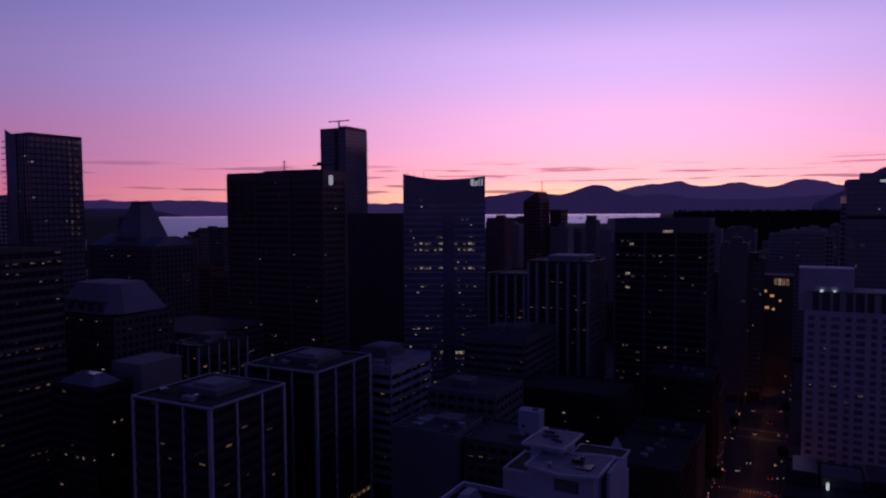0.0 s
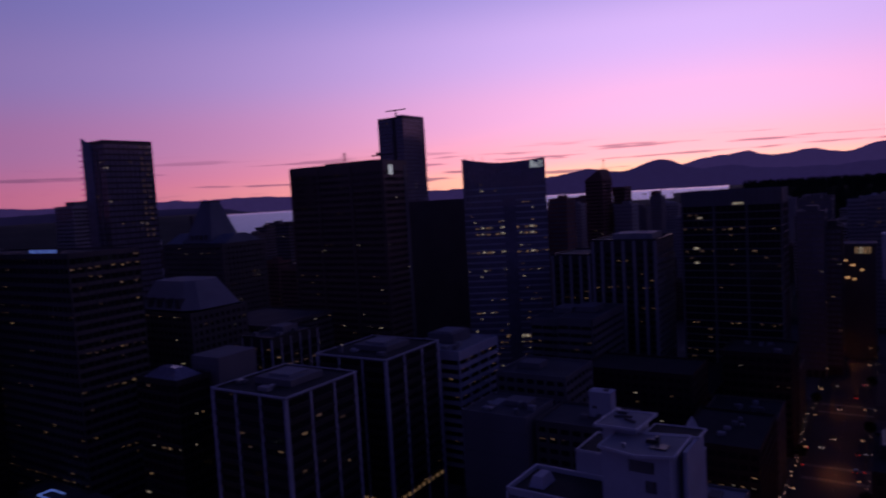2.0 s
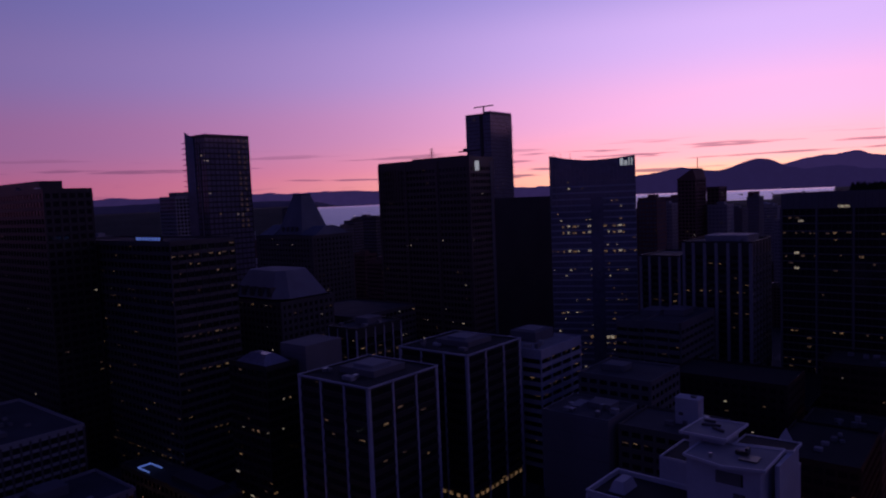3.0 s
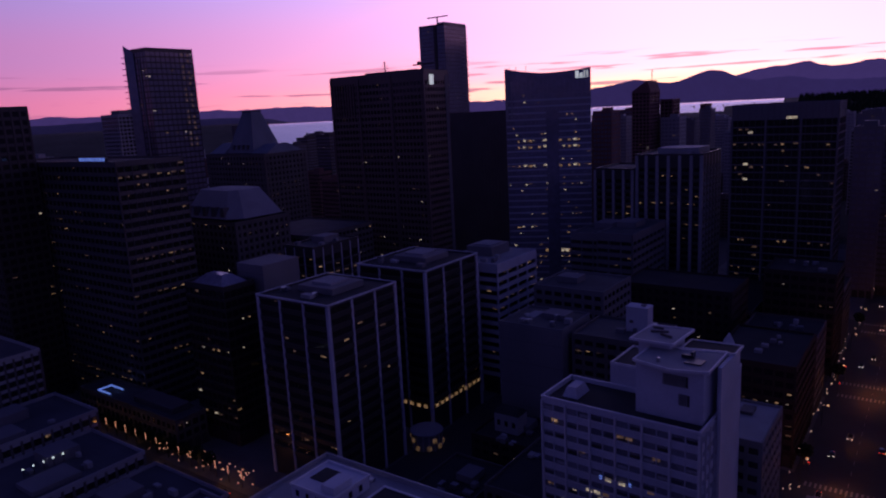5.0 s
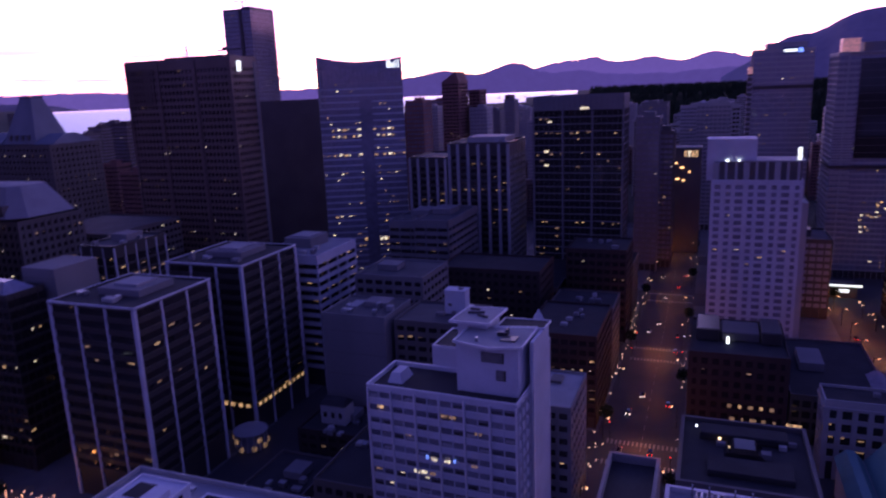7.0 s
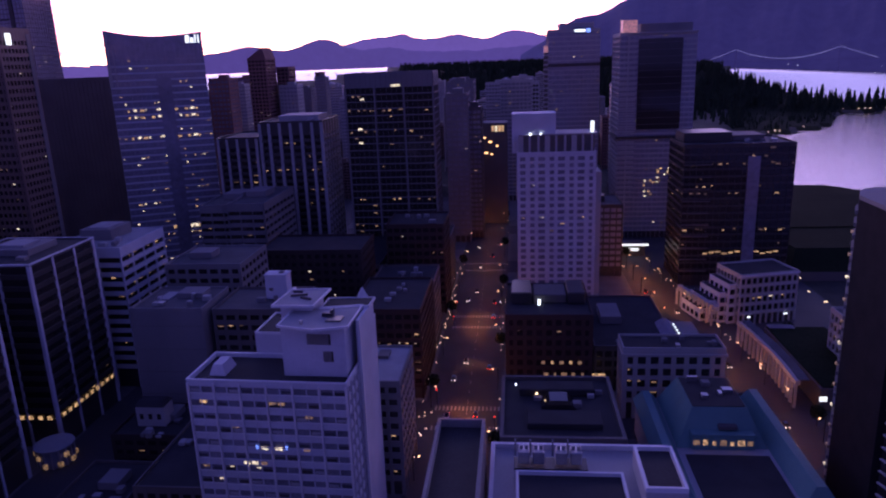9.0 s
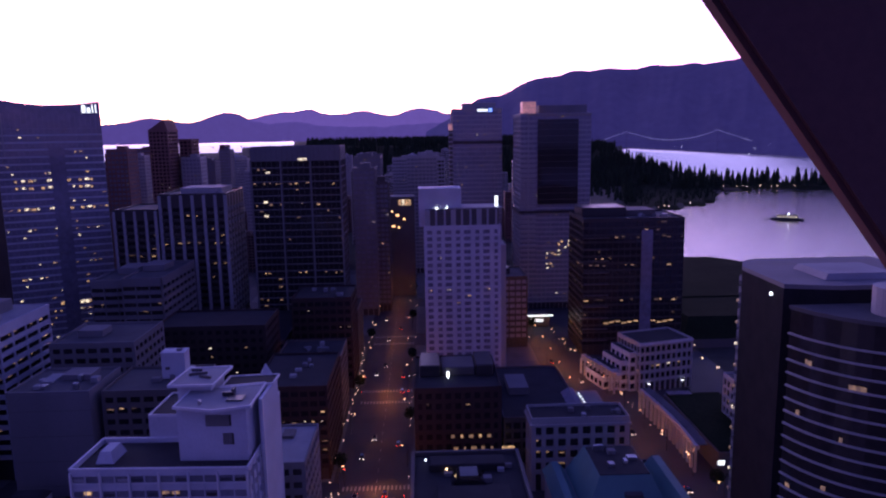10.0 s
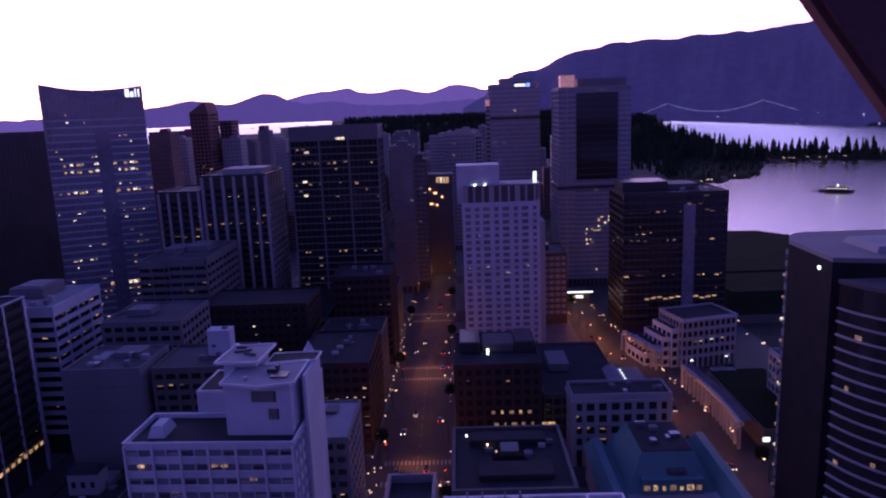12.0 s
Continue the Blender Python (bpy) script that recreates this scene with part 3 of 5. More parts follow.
w, d = 38.0, 15.4
e = tower("white_slab_block", "white painted concrete slab with gridded windows and roof houses", -56.6 - w / 2, -56.6 + w / 2, 140.6, 140.6 + d, 50, rz=-2.2, fh=3.4, bay=3.1, wall="white", sill=0.5, pier=0.06, relief=0.45,
          lit=0.05, parapet=1.0, cap=0.6, base=5.5, roof="roofdark", glass="glasspale", category="apartment block")
roof_frame(e, -w / 2 + 0.1, w / 2 - 0.1, -d / 2 + 0.1, d / 2 - 0.1, 50.9, 0.5, 0.3)
for j in range(7):
    box("mullion", e, -w / 2 + 0.2 + j * (w - 0.4) / 6, -d / 2 - 0.12, 0, 0.34, 0.8, 50.2, "trim")
for j in range(6):
    box("mullion", e, w / 2 + 0.02, -d / 2 + 0.6 + j * (d - 1.0) / 5, 0, 0.6, 0.34, 50.2, "white")
for i in range(13):
    # a ledge over each window band, with deeper fronts here and there
    box("ledge", e, 0, -d / 2 - 0.06, 5.5 + i * 3.38 + 1.62, w - 0.6, 0.24, 0.2, "trim")
    for j in range(12):
        if (i * 3 + j * 5) % 7 < 3:
            box("window_shade", e, -w / 2 + 1.75 + j * (w - 0.4) / 12, -d / 2 + 0.28, 5.5 + i * 3.38 + 1.9, 2.3, 0.06, 0.7, ("pale", "rooflow", "black")[(i + j) % 3])
for bx_, bz in ((-15.5, 45.2), (1.2, 45.2), (3.3, 45.2), (9.6, 42.0)):
    box("lit_window", e, bx_, -d / 2 - 0.02, bz, 1.6, 0.06, 0.7, "litwarm" if bx_ < 0 else "litdim")
for bx_, bz, k in ((-3.6, 33.8, "signblue"), (-1.8, 33.6, "litcool"), (1.6, 33.6, "litcool"), (3.4, 33.9, "signblue"), (8.4, 33.6, "litdim"), (-6.6, 29.6, "litcool"), (-4.6, 29.6, "litcool"), (-2.4, 29.6, "litdim")):
    box("lit_window", e, bx_, -d / 2 - 0.02, bz, 1.5 if k != "signblue" else 0.7, 0.06, 0.8, k)
# front roof house, its roof plate jutting to a blunt point
box("roof_house", e, 10.2, 3.2, 50.05, 15.2, 11.0, 12.4, "white", bevel=0.06)
rimmed_roof(e, [(2.3, -3.2), (11.5, -5.4), (18.9, -3.1), (18.7, 11.3), (2.5, 7.6)], 62.45, "rooflight")
box("skylight_well", e, 14.6, 1.4, 62.8, 3.6, 3.2, 0.3, "black")
box("roof_unit", e, 7.6, -1.8, 62.8, 0.7, 0.7, 1.0, "metal", bevel=0.05)
box("roof_unit", e, 12.4, 3.2, 62.8, 2.6, 0.7, 0.9, "steel", bevel=0.05)
box("roof_unit", e, 13.2, 4.4, 62.8, 0.6, 1.8, 1.4, "steel", bevel=0.05)
# rear block with the lower dark roof, the lift house and the end wall
box("rear_block", e, 5.4, d / 2 + 7.2, 0, 27.2, 14.2, 56.2, "white", bevel=0.06)
box("rear_roof", e, 5.4, d / 2 + 7.2, 56.2, 26.4, 13.4, 0.12, "roofdark")
roof_frame(e, -8.0, 18.9, d / 2 + 0.3, d / 2 + 14.1, 56.2)
box("lift_house", e, 3.4, 11.6, 56.3, 7.8, 9.6, 7.9, "white", bevel=0.06)
rimmed_roof(e, [(-2.0, 5.2), (8.2, 5.4), (8.7, 18.4), (-1.3, 17.4)], 64.2, "rooflight")
for ux, uy, ul, ur in ((2.4, 12.6, 4.2, 0.3), (4.8, 10.4, 3.4, -0.4), (1.2, 15.2, 2.6, 0.0)):
    box("roof_pipe", e, ux, uy, 64.5, ul, 0.5, 0.6, "darkgrey", rz=ur, bevel=0.1)
box("upper_wall", e, 13.8, 13.0, 56.3, 10.0, 6.4, 6.0, "white")
rimmed_roof(e, [(8.9, 8.2), (20.4, 11.0), (20.4, 17.2), (8.9, 16.2)], 62.4, "roofdark")
box("end_wall", e, w / 2 + 0.75, 9.0, 0, 0.9, 14.0, 62.4, "white", bevel=0.05, label="tall white end wall")
box("end_rib", e, w / 2 + 1.0, 2.2, 0, 0.5, 0.5, 62.3, "trim")
for lx, lz, lw, lh in ((11.6, 58.0, 5.6, 2.6), (13.6, 53.8, 2.4, 2.6)):
    box("louvre", e, lx, -2.34, lz, lw, 0.08, lh, "black")
    for i in range(int(lw / 0.4)):
        box("louvre_blade", e, lx - lw / 2 + 0.2 + i * 0.4, -2.40, lz, 0.14, 0.12, lh, "pale")
prism("stair_hood", e, [(-15.5, -3.5), (-11.5, -3.5), (-11.5, 3.0), (-15.5, 3.0)], 50.1, 52.6, "white", shrink=(0.6, 0.7))

e = tower("side_block", "pale-roofed concrete office block by the street", -47, -32, 173, 198, 35, fh=3.5, bay=3.3, wall="grey", sill=0.5, lit=0.25, roof="rooflight", parapet=0.7, litmix=("litwarm", "litdim"))
box("skylight", e, 0, 6, 35.1, 3.4, 5, 0.9, "darkgrey", bevel=0.1)
for x0, x1, y0, y1, z, wl, lt in ((-60, -34, 232, 270, 34, "brick", 0.5), (-60, -34, 274, 298, 31, "darkgrey", 0.3), (-62, -34, 322, 350, 44, "brick", 0.2), (-128, -66, 322, 384, 24, "darkgrey", 0.1), (-66, -34, 352, 380, 30, "darkgrey", 0.15)):
    e = tower("street_block", "dark mid-rise street block with scattered lit windows", x0, x1, y0, y1, z, fh=3.7, bay=3.4, wall=wl, sill=0.45, pier=0.2, lit=lt, single=False, roof="roofdark", group="street blocks", category="office block")
    hvac(e, 0, 0, z + 0.1, 5, (x1 - x0) * 0.6, (y1 - y0) * 0.6, int(x0 * y0))

# left of the towers
e = tower("ribbon_office", "broad dark office block with ribbon windows and a blue roof sign", -365, -262, 147.5, 178, 105.6, fh=3.7, bay=3.4, wall="darkgrey", sill=0.42, pier=0.06, relief=0.6, lit=0.22,
          litmix=("litdim", "litwarm", "litdim"), single=False, roof="roofdark")
sg = box("roof_sign", e, 34, -14.5, 106.6, 22, 0.4, 1.6, "black")
for i in range(8):
    box("sign_bar", sg, -9 + i * 2.5, -0.25, 0.2, 1.6 if i % 3 else 2.1, 0.1, 1.2, "signblue")
e = tower("dark_tower", "plain dark slab tower with rooftop plant", -460, -322, 125, 146, 129.5, fh=3.6, bay=3.4, wall="black", sill=0.4, lit=0.02, single=False)
hvac(e, 10, 0, 130.6, 8, 80, 10, 31)
box("plant_room", e, 22, 2, 130.6, 50, 10, 4, "black")
e = tower("prow_tower", "tall dark glass residential tower with a slanted fin and balconies", -371, -354.5, 225, 254.5, 159.8, fh=3.1, bay=2.8, wall="black", glass="glassblue", sill=0.3, pier=0.06, lit=0.05, single=False, category="apartment tower")
bm = bmesh.new()
fin = [(-8.6, -17, 0), (-2.6, -15.2, 0), (-2.6, -14.8, 0), (-8.6, -16.6, 0)]
lo = [bm.verts.new(v) for v in fin]
hi = [bm.verts.new((x, y, zt)) for (x, y, _), zt in zip(fin, (162.8, 158.6, 158.6, 162.8))]
for i in range(4):
    bm.faces.new((lo[i], lo[(i + 1) % 4], hi[(i + 1) % 4], hi[i]))
bm.faces.new(hi)
bm.faces.new(lo[::-1])
part("fin", bm, "glassblue", e, "slanted blue glass fin")
for i in range(16):
    box("balcony", e, -10.0, -15.6, 110 + i * 3.1, 4.2 - (i % 2) * 0.8, 3.2, 0.3, "darkgrey")
for i in range(17):
    for j in range(3):
        if j and (i + j) % 4:
            box("lit_window", e, 8.27, 4 + j * 3.6, 107 + i * 3.1, 0.08, 1.1, 1.3, "litdim")
for i in range(28):
    box("corner_trim", e, 2, -14.9, 4 + i * 5.4, 0.5, 0.4, 5.2, "pale")
tower("round_tower", "distant pale apartment tower", -540, -516, 298, 320, 128, fh=3, bay=3, wall="pale", lit=0.02, single=False, category="apartment tower", penthouse=((0, 0, 12, 12, 4, "grey"),))
tower("slim_tower", "slim pale concrete tower with lit landings", -303, -283, 172, 188, 101, fh=3.3, bay=5, wall="grey", sill=0.5, pier=0.5, lit=0.35, single=False, litmix=("litcool",), faces="E")
e = tower("chateau_hotel", "old stone hotel with a steep weathered hip roof", -433, -370, 312, 350, 96, fh=3.6, bay=3.3, wall="darkgrey", sill=0.5, pier=0.5, lit=0.10, single=False, category="hotel")
prism("copper_roof", e, rect(-14, 14, -13, 13), 97.2, 125, "slateroof", "steep pale weathered hip roof", shrink=(0.33, 0.33))
for sx, sy, dx, dy in ((0, -4.4, 9.2, 0.3), (0, 4.4, 9.2, 0.3), (-4.6, 0, 0.3, 8.6), (4.6, 0, 0.3, 8.6)):
    box("roof_cresting", e, sx, sy, 125, dx, dy, 1.0, "steel")
for i in range(4):
    box("dormer", e, -7.5 + i * 5, -11.4, 99.5, 1.8, 3.0, 3.2, "darkgrey")
prism("copper_roof", e, rect(-31, -14.4, -16, 16), 97.2, 104, "slateroof", shrink=(0.75, 0.3))
prism("copper_roof", e, rect(14.4, 31, -16, 16), 97.2, 103, "slateroof", shrink=(0.75, 0.3))
box("chimney", e, -20, 0, 98, 3, 3, 18, "darkgrey")
e = tower("mansard_block", "stone office block under a pale faceted mansard roof", -322, -276, 211, 245, 71, fh=3.6, bay=3.5, wall="darkgrey", sill=0.45, pier=0.4, lit=0.12, single=False)
prism("mansard", e, [(-24, -12), (-17, -17.5), (17, -17.5), (24, -12), (24, 12), (17, 17), (-17, 17), (-24, 12)], 73, 86, "rooflight", "pale metal mansard roof", shrink=(0.62, 0.55))
for i in range(5):
    box("dormer", e, -14 + i * 7, -15.5, 74, 3, 3.5, 4.5, "darkgrey")
e = tower("white_roofed_office", "office building with a deep white roof band on slim columns", -232, -214.5, 202, 230, 65, fh=3.8, bay=5.8, wall="white", sills="black", sill=0.2, pier=0.09, lit=0.5, litmix=("litdim", "litwarm"), cap=4, roof="roof", faces="SE")
box("plant_room", e, 0, 2, 65.1, 8, 9, 3, "grey", bevel=0.1)
hvac(e, 0, 0, 65.1, 4, 14, 20, 12)
e = tower("glass_bay_tower", "dark glass tower with a blue faceted roof", -230, -207, 150, 164, 61, fh=3.6, bay=3.0, wall="black", sill=0.3, pier=0.05, lit=0.10, single=False)
prism("faceted_roof", e, rect(-9, 9, -6, 6), 61.2, 64.5, "glassblue", shrink=(0.5, 0.3))
e = root("concrete_slab", -211, 174.5, 0.19, 0, "tall plain grey concrete slab wall", "building")
box("wall", e, 0, 0, 0, 15, 18, 66.5, "grey", bevel=0.1)
for i in range(7):
    box("wall_joint", e, 0, -9.02, 9 + i * 9, 14.9, 0.06, 0.14, "darkgrey")
tower("office_block", "dark office block with lit floors", -228, -186, 236, 296, 46, wall="brown", lit=0.2, single=False, sill=0.5)
tower("office_block", "dark office block with lit floors", -322, -268, 250, 300, 58, wall="darkgrey", lit=0.15, single=False, sill=0.5)
tower("office_block", "dark office block with lit floors", -420, -345, 190, 222, 60, wall="darkgrey", lit=0.15, single=False, sill=0.5)
# low shops and podiums along the lantern-lit cross street
e = tower("shop_podium", "low dark podium with a lit canopy and plain roof", -290, -222, 134, 147, 13, wall="darkgrey", lit=0.05, base=4.5, single=False, roof="roof", category="shop building")
for sx, sy, dx, dy in ((-17, -5, 9, 0.4), (-17, 0.5, 9, 0.4), (-21.4, -2.2, 0.4, 5.4)):
    box("canopy_light", e, sx, sy, 14.0, dx, dy, 0.5, "signblue")
box("roof_terrace", e, 14, 1, 13.1, 26, 8, 2.5, "darkgrey", bevel=0.2)
for x0, x1, y0, y1, z in ((-262, -232, 62, 112, 24), (-230, -198, 66, 108, 19), (-196, -160, 64, 110, 15), (-158, -120, 62, 100, 22), (-330, -268, 62, 112, 40)):
    e = tower("low_roof_block", "low pale-roofed block with parapets and rooftop plant", x0, x1, y0, y1, z, wall="darkgrey", sills="pale", lit=0.05, single=False, roof="rooflow", group="low roofs", category="building", parapet=1.2, faces="NE")
    box("plant_room", e, -(x1 - x0) * 0.2, 5, z + 0.1, 9, 10, 3.5, "grey", bevel=0.1)
    box("roof_terrace", e, (x1 - x0) * 0.22, -4, z + 0.1, 10, 14, 1.6, "grey", bevel=0.1)
    hvac(e, 0, 6, z + 0.1, 8, (x1 - x0) * 0.7, 22, int(x0))
e = tower("near_white_roof", "pale-roofed building with stepped plant rooms", -113, -68, 58, 105, 42, wall="pale", lit=0.1, single=False, roof="rooflight", faces="NE", parapet=1.1, category="building")
box("plant_room", e, -10, 12.2, 42.1, 12, 11, 3.0, "white", bevel=0.1)
roof_frame(e, -16, -4, 6.7, 17.7, 45.1, 0.35, 0.4)
box("sunken_roof", e, -12.2, 13, 45.12, 4.4, 5, 0.12, "roofdark")
box("plant_room", e, -6.6, 10.6, 45.2, 3.6, 5.4, 1.5, "white", bevel=0.08)
for i in range(4):
    box("window_pane", e, -14.2 + i * 2.9, 6.66, 43.0, 0.9, 0.1, 1.3, "glass")
for i in range(3):
    box("window_pane", e, -3.96, 8.6 + i * 3.1, 43.0, 0.1, 1.0, 1.4, "glass")
box("dark_roof", e, 6, 12.4, 42.1, 13, 12, 1.0, "roofdark", bevel=0.05)
roof_frame(e, -0.6, 12.6, 6.3, 18.5, 43.0, 0.5, 0.35)
box("skylight", e, 5.4, 13.4, 43.1, 1.7, 1.0, 0.35, "pale", bevel=0.05)
box("skylight_glass", e, 5.4, 13.4, 43.46, 1.4, 0.7, 0.06, "litcool", label="lit skylight glass")
box("sunken_roof", e, -11.5, -2.5, 42.1, 14.5, 11, 0.15, "roofdark")
roof_frame(e, -19, -4, -8.2, 3.2, 42.1, 0.4, 0.8)
box("stair_house", e, -9, -1, 42.2, 5, 4, 2.6, "pale", bevel=0.1)
box("wall_panel", e, 6, -3, 42.1, 12, 9, 2.2, "white", bevel=0.1)
for i in range(4):
    box("window_pane", e, 12.04, -6.2 + i * 2.2, 42.8, 0.1, 0.9, 1.1, "glass")
hatch = box("roof_hatch", e, -14, 20.4, 42.1, 3.0, 2.0, 0.5, "darkgrey", bevel=0.08)
box("roof_hatch", e, -6, 20.2, 42.1, 1.4, 1.4, 0.6, "metal", bevel=0.08)
box("cornice", e, 0, 23.6, 41.2, 45.6, 0.5, 0.7, "trim")
box("cornice", e, 22.7, 0, 41.2, 0.5, 46.6, 0.7, "trim")
hvac(e, 16, 0, 42.2, 4, 6, 34, 77)
for i in range(5):
    lp = root("roof_lamp", -216 + 0.1 * i, 80 + i * 2.9, 19.1, 0, "small white lamp on a short post along a roof edge", "lamp", "roof edge lamps")
    box("post", lp, 0, 0, 0, 0.15, 0.15, 2.6, "steel")
    box("globe", lp, 0, 0, 2.6, 0.45, 0.45, 0.45, "bulbwhite", bevel=0.12)

# the middle distance, past the twin towers
e = tower("bronze_tower", "large bronze-brown office tower with faint ribbon windows", -312, -240, 320, 343, 141.3, fh=3.75, bay=2.6, wall="brown", sill=0.45, pier=0.28, relief=0.5, lit=0.06, litmix=("litdim", "litdim", "litcool"), single=False, cap=5)
for i in range(9):
    box("rib", e, -34.6 + i * 2.2, -11.75, 118, 0.7, 0.9, 19.5, "brown")
for u in (-36, -13.5, 12, 36):
    box("rib", e, u * 0.985, -11.7, 0, 1.2, 0.7, 141, "brown")
box("plant_room", e, 5, 3, 141.4, 40, 12, 2.2, "black")
hvac(e, 0, 0, 141.4, 8, 60, 16, 41, "steel")
box("sign_panel", e, 36.2, -4.9, 134.2, 0.3, 3.6, 5.4, "signwhite", label="lit white sign panel")
box("corner_wall", e, 36.1, 9.4, 0, 0.5, 2.6, 139.5, "grey")
mast = root("roof_mast", -276, 330, 141.4, 0, "thin rooftop antenna mast with crossbars", "antenna")
box("pole", mast, 0, 0, 0, 0.4, 0.4, 8, "steel")
for i in range(4):
    box("crossbar", mast, 0, 0, 2 + i * 1.7, 7 - i * 1.4, 0.25, 0.25, "steel")
cr = root("roof_crane", -250, 332, 141.4, 0, "small rooftop maintenance crane", "crane")
box("mast", cr, 0, 0, 0, 0.7, 0.7, 4.2, "steel")
box("jib", cr, 1, 0, 4.2, 15, 0.6, 0.7, "steel")
box("cab", cr, -2, 0, 4.9, 2, 1.2, 1.4, "steel")
e = tower("glass_highrise", "very tall blue glass tower being finished at the top", -383.3, -356.2, 507.5, 541, 190.6, fh=3.3, bay=2.7, wall="black", glass="glassblue", sill=0.12, pier=0.05, lit=0.02, single=False, cap=0.6, category="apartment tower")
box("glass_screen", e, 9.5, -16.2, 190.6, 8, 0.3, 2.2, "glassblue")
box("glass_screen", e, 13.4, 0, 190.6, 0.3, 32, 2.2, "glassblue")
box("dark_bay", e, 3.6, -16.9, 150, 3.0, 0.8, 40, "black")
for i in range(52):
    box("balcony_slab", e, 14.3, 12, 12 + i * 3.3, 1.8, 9, 0.35, "pale")
cr = root("tower_crane", -372, 520, 190.7, 0, "small crane on the highest roof", "crane")
box("mast", cr, 0, 0, 0, 1, 1, 8, "steel")
box("jib", cr, 0, 0, 8, 22, 0.8, 0.9, "steel")
tower("black_slab", "plain dark brown office slab", -318, -262, 452, 490, 116, fh=3.8, bay=3, wall="darkgrey", glass="darkgrey", sill=0.3, lit=0.0, single=False)
# tower with a concave crown, turned a little off the street grid
e = tower("curved_office", "blue glass office tower with pale bands and a lit sign", -203.9 - 25.3, -203.9 + 25.3, 399 - 14, 399 + 14, 134, rz=25, fh=3.8, bay=2.5, wall="pale", sills="white", glass="glassblue", sill=0.24, pier=0.05, relief=0.3, lit=0.16,
          litmix=("litcool", "litwarm", "litdim"), single=False, faces="SW", cap=0.5)
bm = bmesh.new()
cols = 28
for i in range(cols):
    u = -25.3 + 50.6 * (i + 0.5) / cols
    add_box(bm, u, -13.6, 126, 50.6 / cols, 0.9, 12.3 + (3.6 if u < 0 else 1.8) * abs(u / 25.3) ** 1.7)
part("crown_screen", bm, "glassblue", e, "dark glass crown, dipping in the middle")
box("corner_frame", e, -24.6, -13.9, 112, 1.6, 1.2, 29.4, "pale")
box("corner_frame", e, -21.6, -13.9, 112, 0.8, 1.0, 22, "pale")
box("glass_spine", e, 2.5, -14.2, 0, 7.5, 0.7, 116, "glassblue", label="projecting blue glass bay")
sg = box("roof_sign", e, 20.4, -14.2, 133.6, 8.4, 0.2, 5.4, "signpanel", label="blue lit roof sign with white bars")
for u, ww, hh in ((-3.0, 2.0, 4.2), (-0.6, 1.7, 2.8), (1.3, 0.7, 4.4), (2.9, 0.7, 4.4)):
    box("sign_bar", sg, u, -0.16, 0.6, ww, 0.1, hh, "signwhite")
for i in range(9):
    box("lit_window", e, -2 + i * 2.4, -14.1, 29.5, 2.0, 0.1, 1.8, "litcool" if i % 3 else "litwarm")
for zz in (94.0, 97.8, 82.6):
    for i in range(13):
        if (i * 7 + int(zz)) % 5:
            box("lit_window", e, -18 + i * 3.0 + (i % 3) * 0.4, -14.1, zz + (i % 2) * 0.3, 1.0 + (i % 3) * 0.6, 0.1, 1.1, "litcool" if i % 2 else "litwarm")
for u in (-23, -19, -13):
    box("mast", e, u, -8, 134.2, 0.25, 0.25, 9, "steel")

e = tower("white_pier_office", "white concrete office tower with tall dark window slots", -137.6, -102.0, 369.5, 405, 90.2, fh=3.7, bay=6.0, wall="pale", sills="black", sill=0.4, pier=0.27, relief=0.9, lit=0.16, litmix=("litdim", "litwarm"), cap=6.5, base=3)
box("plant_room", e, 2, 2, 90.3, 22, 20, 3.2, "pale", bevel=0.1)
hvac(e, 0, -10, 90.3, 8, 28, 12, 51)
tower("white_pier_wing", "lower wing with pale piers and dark slots", -161, -138.2, 368, 405, 82.5, fh=3.7, bay=5.6, wall="pale", sills="black", sill=0.4, pier=0.24, relief=0.9, lit=0.14, cap=5, faces="S", litmix=("litdim", "litwarm"))
for k, (x0, x1, y0, zz) in enumerate(((-152, -128, 318, 55.5), (-136, -117.8, 313.6, 57))):
    e = tower("stepped_office", "stepped grey-brown office block with pale ribbon bands", x0, x1, y0, 360 - 0.3 * k, zz, fh=3.7, bay=6, wall="grey", sill=0.5, pier=0.05, relief=0.8, lit=0.05, litmix=("litdim",), cap=3, single=False, group="stepped offices")
    box("plant_room", e, -2, 4, zz + 0.1, 10, 14, 3, "grey", bevel=0.1)
e = tower("grid_tower", "wide dark office tower with a fine grid of floors", -91.6, -43.4, 382.6, 410, 113.6, fh=3.75, bay=2.8, wall="darkgrey", sills="grey", sill=0.15, pier=0.05, relief=0.4, lit=0.10, litmix=("litdim", "litdim", "litwarm"), single=False, cap=7)
for j in range(4):
    box("fin", e, -24.0 + j * 16.0, -13.9, 0, 0.9, 0.7, 107, "grey")
box("podium", e, 4, -24, 0, 40, 20, 12, "grey", bevel=0.2)
for u, zz in ((2.5, 106.9), (5.0, 106.9), (-15, 100), (-17, 84), (-17, 76.5)):
    box("lit_window", e, u, -13.75, zz, 2.3, 0.1, 1.2, "litcool")

